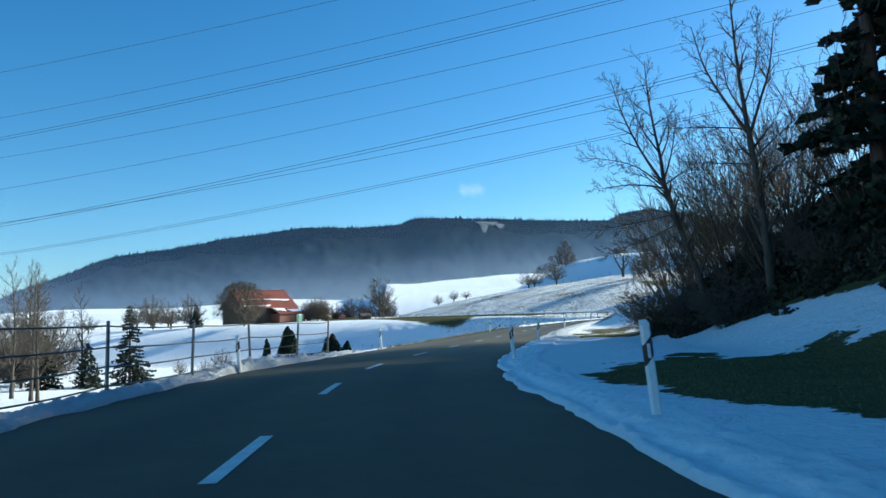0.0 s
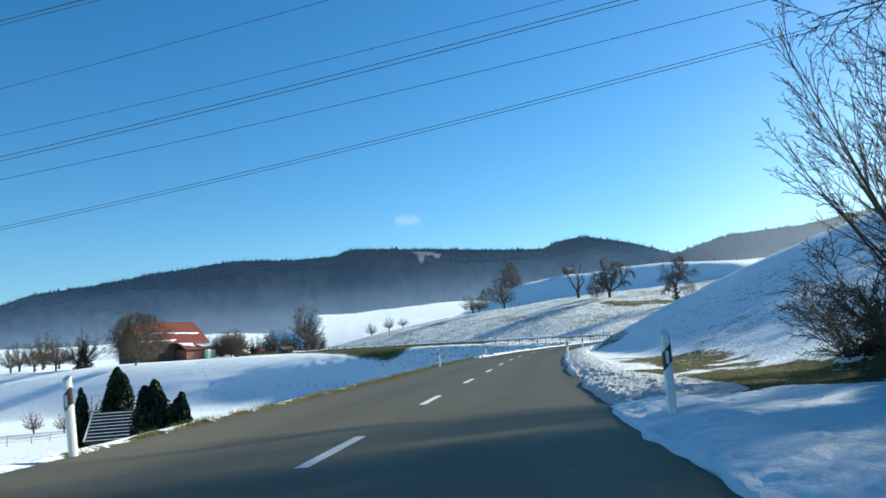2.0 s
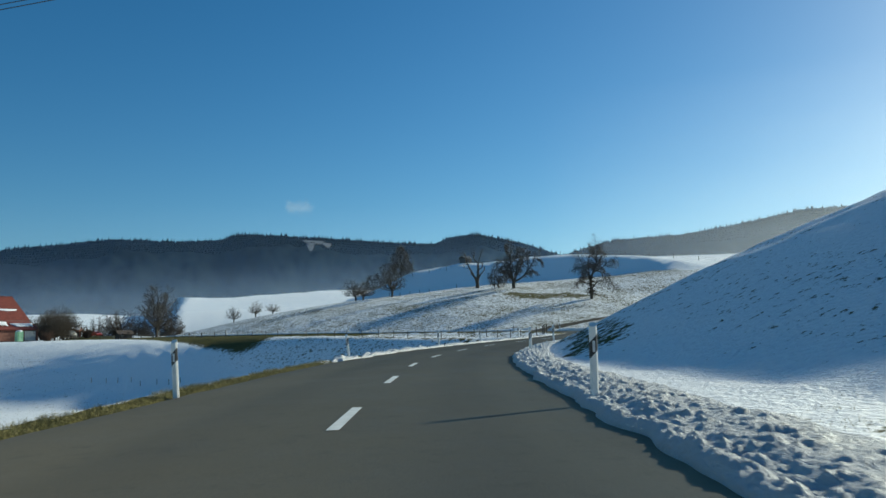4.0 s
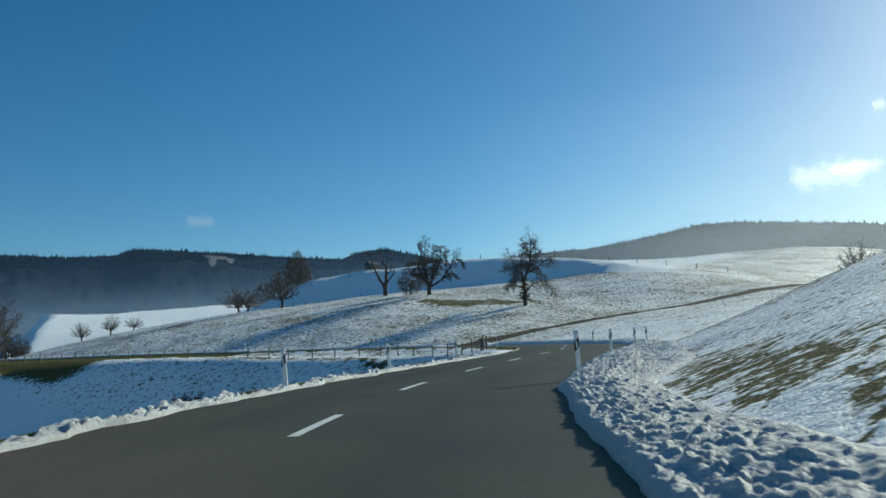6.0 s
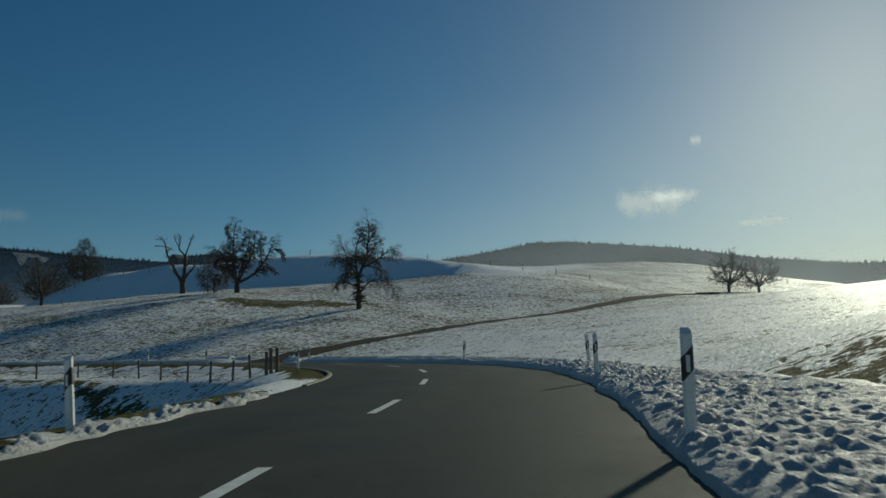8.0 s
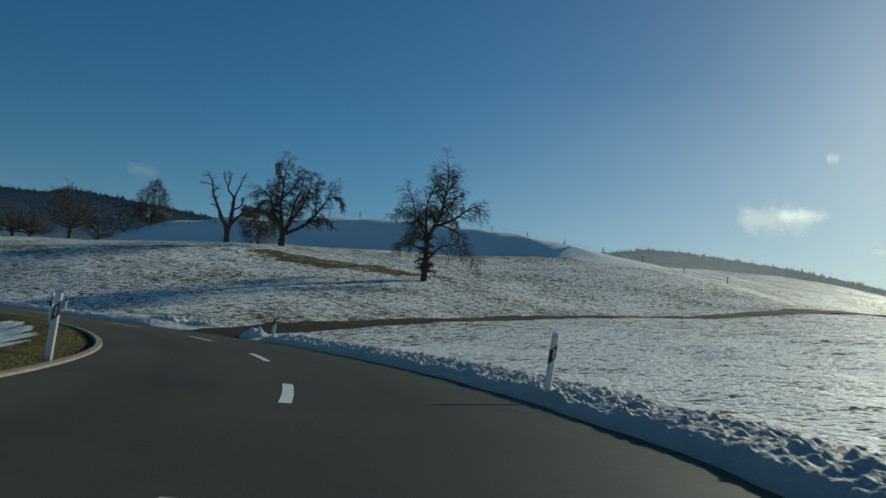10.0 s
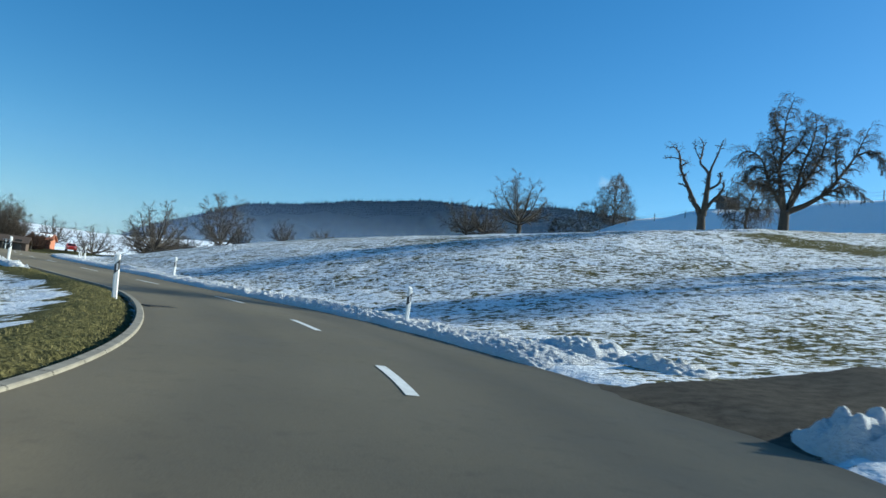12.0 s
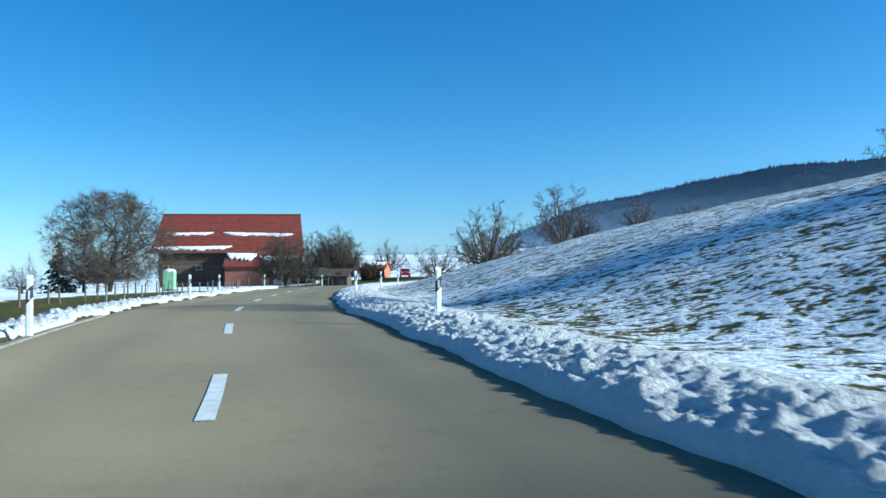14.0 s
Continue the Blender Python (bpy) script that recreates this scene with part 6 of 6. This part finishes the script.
def barn(at, turn):
    """Long barn: steep red roof down to a low front eave, board walls, lean-to on the right."""
    g = root("barn", at, turn, "large farm barn with red tiled roof and melting snow strips", "barn")
    L, ridge, eave, run, back = 23.3, 12.6, 5.6, 8.6, 8.6
    boxed("wall", (L - 1.0, 0.35, eave + 0.4), (L / 2, -run + 1.0, eave / 2), M_WALL, g, 0.02, "dark board front wall")
    boxed("wall", (L - 1.0, 0.35, eave + 0.4), (L / 2, back - 1.0, eave / 2), M_WALL, g, 0.02)
    for x in (0.5, L - 0.5):
        s = 0.15 if x > 1 else -0.15
        mesh("gable_wall", [(x, -run + 0.9, -0.3), (x, back - 0.9, -0.3), (x, back - 0.9, eave + 0.3), (x, 0, ridge - 0.45), (x, -run + 0.9, eave + 0.3),
                            (x + s, -run + 0.9, -0.3), (x + s, back - 0.9, -0.3), (x + s, back - 0.9, eave + 0.3), (x + s, 0, ridge - 0.45), (x + s, -run + 0.9, eave + 0.3)],
             [(0, 1, 2, 3, 4), (9, 8, 7, 6, 5), (0, 5, 6, 1), (1, 6, 7, 2), (2, 7, 8, 3), (3, 8, 9, 4), (4, 9, 5, 0)], M_WALL, g)
    rf = slab("roof", [(-0.8, -run, eave), (L + 0.8, -run, eave), (L + 0.3, 0, ridge), (-0.3, 0, ridge)], 0.25, M_ROOF, g, "red tiled roof slope")
    slab("roof", [(L + 0.8, back, eave), (-0.8, back, eave), (-0.3, 0, ridge), (L + 0.3, 0, ridge)], 0.25, M_ROOF, g, "red tiled roof slope")
    boxed("ridge_cap", (L + 0.8, 0.4, 0.22), (L / 2, 0, ridge + 0.05), M_ROOF, g, 0.06)
    # rows of tiles as low steps
    slope = np.array([0, -run, eave - ridge])
    lengthy = np.linalg.norm(slope)
    for k in range(1, 16):
        f = k / 16
        y, z = -run * f, ridge + (eave - ridge) * f
        boxed("roof_course", (L + 0.7 + f, 0.10, 0.05), (L / 2, y, z + 0.03), M_ROOF, rf, 0.0)
    boxed("gutter", (L + 1.4, 0.16, 0.14), (L / 2, -run - 0.08, eave - 0.12), M_METAL, g, 0.03, "grey gutter")
    snow_patch(g, (1.0, -run * 0.52, ridge + (eave - ridge) * 0.52), (8.8, -run * 0.50, ridge + (eave - ridge) * 0.50), slope / lengthy, 0.7, 1)
    snow_patch(g, (10.4, -run * 0.50, ridge + (eave - ridge) * 0.50), (L - 1.0, -run * 0.54, ridge + (eave - ridge) * 0.54), slope / lengthy, 1.0, 2)
    snow_patch(g, (-0.4, -run * 0.88, ridge + (eave - ridge) * 0.88), (12.2, -run * 0.86, ridge + (eave - ridge) * 0.86), slope / lengthy, 1.1, 3)
    # doors and windows of the front
    for x, w, h in ((4.0, 3.2, 3.4), (9.5, 3.2, 3.4)):
        d = boxed("barn_door", (w, 0.12, h), (x, -run + 0.78, h / 2), M_WOOD, g, 0.03, "closed wooden barn door")
        boxed("brace", (w * 0.95, 0.05, 0.16), (x, -run + 0.70, h * 0.3), M_WALL, d, 0.01)
        boxed("brace", (w * 0.95, 0.05, 0.16), (x, -run + 0.70, h * 0.8), M_WALL, d, 0.01)
    for x in (1.5, 6.8):
        w = boxed("window", (1.0, 0.10, 0.9), (x, -run + 0.79, 3.0), M_PLASTER, g, 0.02, "small barn window with pale surround")
        boxed("pane", (0.8, 0.04, 0.7), (x, -run + 0.735, 3.0), M_GLASSY, w, 0.0)
    # low wing on the right with its own snowy roof
    wing = boxed("wing", (11.5, 7.0, 3.2), (17.4, -run - 2.2, 1.5), M_REDWALL, g, 0.03, "red-brown boarded wing")
    slab("wing_roof", [(11.4, -run - 6.3, 3.0), (23.6, -run - 6.3, 3.0), (23.6, -run + 1.2, 6.0), (11.4, -run + 1.2, 6.0)], 0.22, M_ROOF, wing, "lower red roof under snow")
    snow_patch(wing, (11.6, -run - 1.0, 5.2), (16.5, -run - 1.2, 5.1), (0, -0.93, -0.37), 3.4, 5)
    snow_patch(wing, (17.0, -run - 2.4, 4.6), (23.2, -run - 2.2, 4.7), (0, -0.93, -0.37), 2.6, 6)
    gate = boxed("white_gate", (3.0, 0.15, 2.6), (20.8, -run - 5.78, 1.3), M_PLASTER, wing, 0.02, "pale sliding gate")
    boxed("rail", (3.4, 0.08, 0.1), (20.8, -run - 5.88, 2.68), M_METAL, gate, 0.01)
    # chimney
    boxed("chimney", (0.9, 0.9, 2.0), (15.0, 1.6, ridge - 0.8), M_PLASTER, g, 0.03, "plastered chimney")
    return g


def small_house(name, at, turn, size, roof_mat, wall_mat, label, snowy=False, category="shed"):
    g = root(name, at, turn, label, category)
    a, b, h, r = size
    boxed("wall", (a, b, h + 0.3), (0, 0, h / 2 - 0.15), wall_mat, g, 0.02)
    for s in (-1, 1):
        mesh("gable", [(s * a / 2, -b / 2, h), (s * a / 2, b / 2, h), (s * a / 2, 0, h + r), (s * (a / 2 - 0.12), -b / 2, h), (s * (a / 2 - 0.12), b / 2, h), (s * (a / 2 - 0.12), 0, h + r)],
             [(0, 1, 2), (5, 4, 3), (0, 3, 4, 1), (1, 4, 5, 2), (2, 5, 3, 0)], wall_mat, g)
    o, k = 0.35, r / (b / 2)
    f1 = slab("roof", [(-a / 2 - o, -b / 2 - o, h - o * k), (a / 2 + o, -b / 2 - o, h - o * k), (a / 2 + o, 0, h + r + 0.1), (-a / 2 - o, 0, h + r + 0.1)], 0.12, roof_mat, g)
    f2 = slab("roof", [(a / 2 + o, b / 2 + o, h - o * k), (-a / 2 - o, b / 2 + o, h - o * k), (-a / 2 - o, 0, h + r + 0.1), (a / 2 + o, 0, h + r + 0.1)], 0.12, roof_mat, g)
    if snowy:
        snow_patch(g, (-a / 2, -0.3, h + r - 0.1), (a / 2, -0.3, h + r - 0.1), (0, -b / 2 / math.hypot(b / 2, r), -r / math.hypot(b / 2, r)), b / 2 * 0.8, 8)
    d = boxed("door", (0.9, 0.06, 1.9), (a * 0.2, -b / 2 - 0.03, 0.95), M_WOOD, g, 0.01, "plank door")
    boxed("handle", (0.04, 0.05, 0.14), (a * 0.2 + 0.35, -b / 2 - 0.08, 1.0), M_METAL, d, 0.01)
    w = boxed("window", (0.8, 0.06, 0.7), (-a * 0.25, -b / 2 - 0.03, 1.4), M_PLASTER, g, 0.01)
    boxed("pane", (0.64, 0.03, 0.54), (-a * 0.25, -b / 2 - 0.065, 1.4), M_GLASSY, w, 0.0)
    return g, f1, f2, (a, b, h, r, o, k)


barn((-79.5, 293.2, 4.3), 45.0)
shed, f1, f2, (a, b, h, r, o, k) = small_house("garden_shed", (-17.0, 94.6, -6.25), 8, (5.8, 5.4, 2.9, 1.6), M_TILE, M_WALL, "small garden shed with dark tiled gable roof below the road")
for s, face in ((-1, f1), (1, f2)):
    for row in range(9):
        f = (row + 0.5) / 9
        y, z = s * (b / 2 + o) * (1 - f), (h - o * k) + (r + 0.1 + o * k) * f
        boxed("roof_course", (a + 2 * o, 0.24, 0.035), (0, y, z + 0.03), M_TILE, face, 0.006, turn=Matrix.Rotation(-s * math.atan2(r, b / 2), 4, "X"))
        if s < 0:
            boxed("snow_line", (a + 2 * o - 0.1, 0.055, 0.03), (0, y - 0.12, z + 0.018), M_SNOW, face, 0.008, "thin line of snow left on the tiles", turn=Matrix.Rotation(math.atan2(r, b / 2), 4, "X"))
for s in (-1, 1):
    boxed("verge_board", (0.10, 3.35, 0.14), (s * (a / 2 + o + 0.04), -1.52, h + r / 2 - 0.05), M_WHITE, shed, 0.01, "pale verge board", turn=Matrix.Rotation(math.atan2(r, b / 2), 4, "X"))
small_house("field_shed", at_land(-28.3, 282.0, 0.1), 30, (3.4, 2.8, 1.6, 0.7), M_WALL, M_WALL, "small dark wooden field shed in the snow")
small_house("hill_hut", at_land(79.4, 342.5, 0.2), 30, (3.6, 2.8, 1.9, 0.9), M_TARP, M_TARP, "small dark hut on the shaded hill")
small_house("outbuilding", at_land(-47.0, 312.5, 0.2), 20, (3.6, 3.0, 2.0, 0.9), M_ORANGE, M_ORANGE, "rust-red boarded farm shed with snow on its roof", True, "farm building")


def toilet_cabin(at, turn):
    g = root("portable_cabin", at, turn, "pale green plastic cabin with a domed roof", "cabin")
    boxed("base", (1.5, 1.5, 0.16), (0, 0, 0.08), M_TARP, g, 0.03)
    boxed("body", (1.4, 1.4, 2.5), (0, 0, 1.4), M_GREEN, g, 0.05)
    bm = bmesh.new()
    bmesh.ops.create_uvsphere(bm, u_segments=20, v_segments=10, radius=1.0, matrix=Matrix.Translation((0, 0, 2.6)) @ Matrix.Diagonal((0.80, 0.80, 0.36, 1)))
    from_bm("roof", bm, M_WHITE, g, "whitish domed roof", True)
    d = boxed("door", (0.9, 0.05, 2.0), (0.0, -0.72, 1.25), M_GREEN, g, 0.02)
    boxed("handle", (0.05, 0.05, 0.22), (0.33, -0.77, 1.2), M_BLACK, d, 0.01)
    for s in (-1, 1):
        boxed("rib", (0.07, 0.06, 2.3), (s * 0.6, -0.72, 1.4), M_GREEN, g, 0.02)
    return g


toilet_cabin(at_land(-50.5, 273.5), 40)


def parked_car(at, turn):
    g = root("parked_car", at, turn, "small red car parked by the farm lane", "car")
    prof = [(-2.0, 0.35), (-2.05, 0.75), (-1.75, 0.92), (-1.0, 0.98), (-0.45, 1.42), (0.9, 1.46), (1.6, 1.05), (2.0, 0.95), (2.05, 0.45), (1.9, 0.3), (-1.8, 0.28)]
    V = [(x, -0.82 + (0.14 if z > 1.2 else 0), z) for x, z in prof] + [(x, 0.82 - (0.14 if z > 1.2 else 0), z) for x, z in prof]
    n = len(prof)
    mesh("body", V, [tuple(range(n)), tuple(range(2 * n - 1, n - 1, -1))] + [(i, i + n, (i + 1) % n + n, (i + 1) % n) for i in range(n)], M_RED, g)
    for s in (-1, 1):
        mesh("side_window", [(-0.85, s * 0.80, 1.02), (1.35, s * 0.80, 1.05), (0.85, s * 0.70, 1.38), (-0.4, s * 0.70, 1.36)], [(0, 1, 2, 3)], M_GLASSY, g)
        boxed("headlight", (0.08, 0.3, 0.14), (-2.02, s * 0.58, 0.72), M_REFLECT, g, 0.02)
        for x in (-1.25, 1.25):
            bm = bmesh.new()
            bmesh.ops.create_cone(bm, cap_ends=True, segments=18, radius1=0.31, radius2=0.31, depth=0.2, matrix=Matrix.Translation((x, s * 0.74, 0.31)) @ Matrix.Rotation(radians(90), 4, "X"))
            w = from_bm("wheel", bm, M_TYRE, g)
            bm = bmesh.new()
            bmesh.ops.create_cone(bm, cap_ends=True, segments=14, radius1=0.19, radius2=0.19, depth=0.22, matrix=Matrix.Translation((x, s * 0.745, 0.31)) @ Matrix.Rotation(radians(90), 4, "X"))
            from_bm("rim", bm, M_REFLECT, w)
    mesh("windscreen", [(-1.02, -0.66, 1.0), (-1.02, 0.66, 1.0), (-0.47, 0.6, 1.40), (-0.47, -0.6, 1.40)], [(0, 1, 2, 3)], M_GLASSY, g)
    return g


parked_car(at_land(-41.0, 312.5), 130)


def trailer(at, turn):
    """Farm trailer under dark sheeting."""
    g = root("covered_trailer", at, turn, "farm trailer covered with dark grey sheeting", "trailer")
    bm = bmesh.new()
    bmesh.ops.create_uvsphere(bm, u_segments=24, v_segments=14, radius=1.0, matrix=Matrix.Translation((0, 0, 1.2)) @ Matrix.Diagonal((2.3, 1.2, 1.35, 1)))
    for v in bm.verts:
        v.co.z = max(v.co.z, 0.75) + 0.06 * math.sin(v.co.x * 5 + v.co.y * 3)
    from_bm("sheeting", bm, M_TARP, g, "", True)
    boxed("bed", (4.4, 2.0, 0.25), (0, 0, 0.65), M_WOOD, g, 0.03)
    for x in (-1.1, 1.1):
        for s in (-1, 1):
            bm = bmesh.new()
            bmesh.ops.create_cone(bm, cap_ends=True, segments=16, radius1=0.36, radius2=0.36, depth=0.22, matrix=Matrix.Translation((x, s * 0.95, 0.36)) @ Matrix.Rotation(radians(90), 4, "X"))
            from_bm("wheel", bm, M_TYRE, g)
    return g


# saplings on the lower meadow
for x, y, sc, turn in ((-60.2, 178.0, 0.42, 20), (-51.8, 181.5, 0.62, 150), (-53.4, 174.0, 0.40, 260)):
    again(round_a, x, y, sc, turn, "small bare sapling on the lower meadow")

trailer(at_land(-44.5, 296.0), 45)


# ---- grass blades on the thawed verges ----
def grass(name, n, seed, u0, u1, side, d0, d1, label, tall=0.12):
    rnd = np.random.RandomState(seed)
    u, d = rnd.uniform(u0, u1, n), side * rnd.uniform(d0, d1, n)
    c = np.stack([np.interp(u, FU, FINE[:, k]) for k in range(2)], 1)
    r = np.stack([np.interp(u, FU, FR[:, k]) for k in range(2)], 1)
    x, y = c[:, 0] + r[:, 0] * d, c[:, 1] + r[:, 1] * d
    z, U, D = rough_ground(x, y)
    keep = bareness(x, y, U, D) + 0.35 * fbm(x * 0.8, y * 0.8, 3, seed) > 0.55
    x, y, z = x[keep], y[keep], z[keep]
    m = len(x)
    a = rnd.uniform(0, 6.28, m)
    h = tall * rnd.uniform(0.5, 1.5, m)
    w = 0.0045
    dx, dy = np.cos(a) * w, np.sin(a) * w
    lx, ly = rnd.normal(0, 0.3, m) * h, rnd.normal(0, 0.3, m) * h
    v = np.stack([np.stack([x - dx, y - dy, z - 0.02], 1), np.stack([x + dx, y + dy, z - 0.02], 1), np.stack([x + lx, y + ly, z + h], 1)], 1)
    return tagged(big_mesh(name, v.reshape(-1, 3), np.arange(3 * m).reshape(-1, 3), M_GRASS, None, False), label, "grass", kind="stuff")


grass("grass", 12000, 1, 100, 156, 1, 6.0, 18, "thawed winter grass on the bank", 0.045)
grass("grass", 60000, 2, 160, 232, -1, 4.1, 10.0, "yellowish winter grass inside the bend", 0.028)
grass("grass", 30000, 3, 48, 82, 1, 5.5, 14, "winter grass showing through the snow", 0.05)
grass("grass", 12000, 4, 2, 22, 1, 5.0, 15, "winter grass on the shaded verge", 0.05)
grass("grass", 40000, 5, 45, 110, -1, 4.7, 6.0, "dry yellow grass along the asphalt edge", 0.08)
grass("grass", 14000, 6, 232, 290, -1, 4.2, 9.0, "winter grass on the farm verge", 0.06)
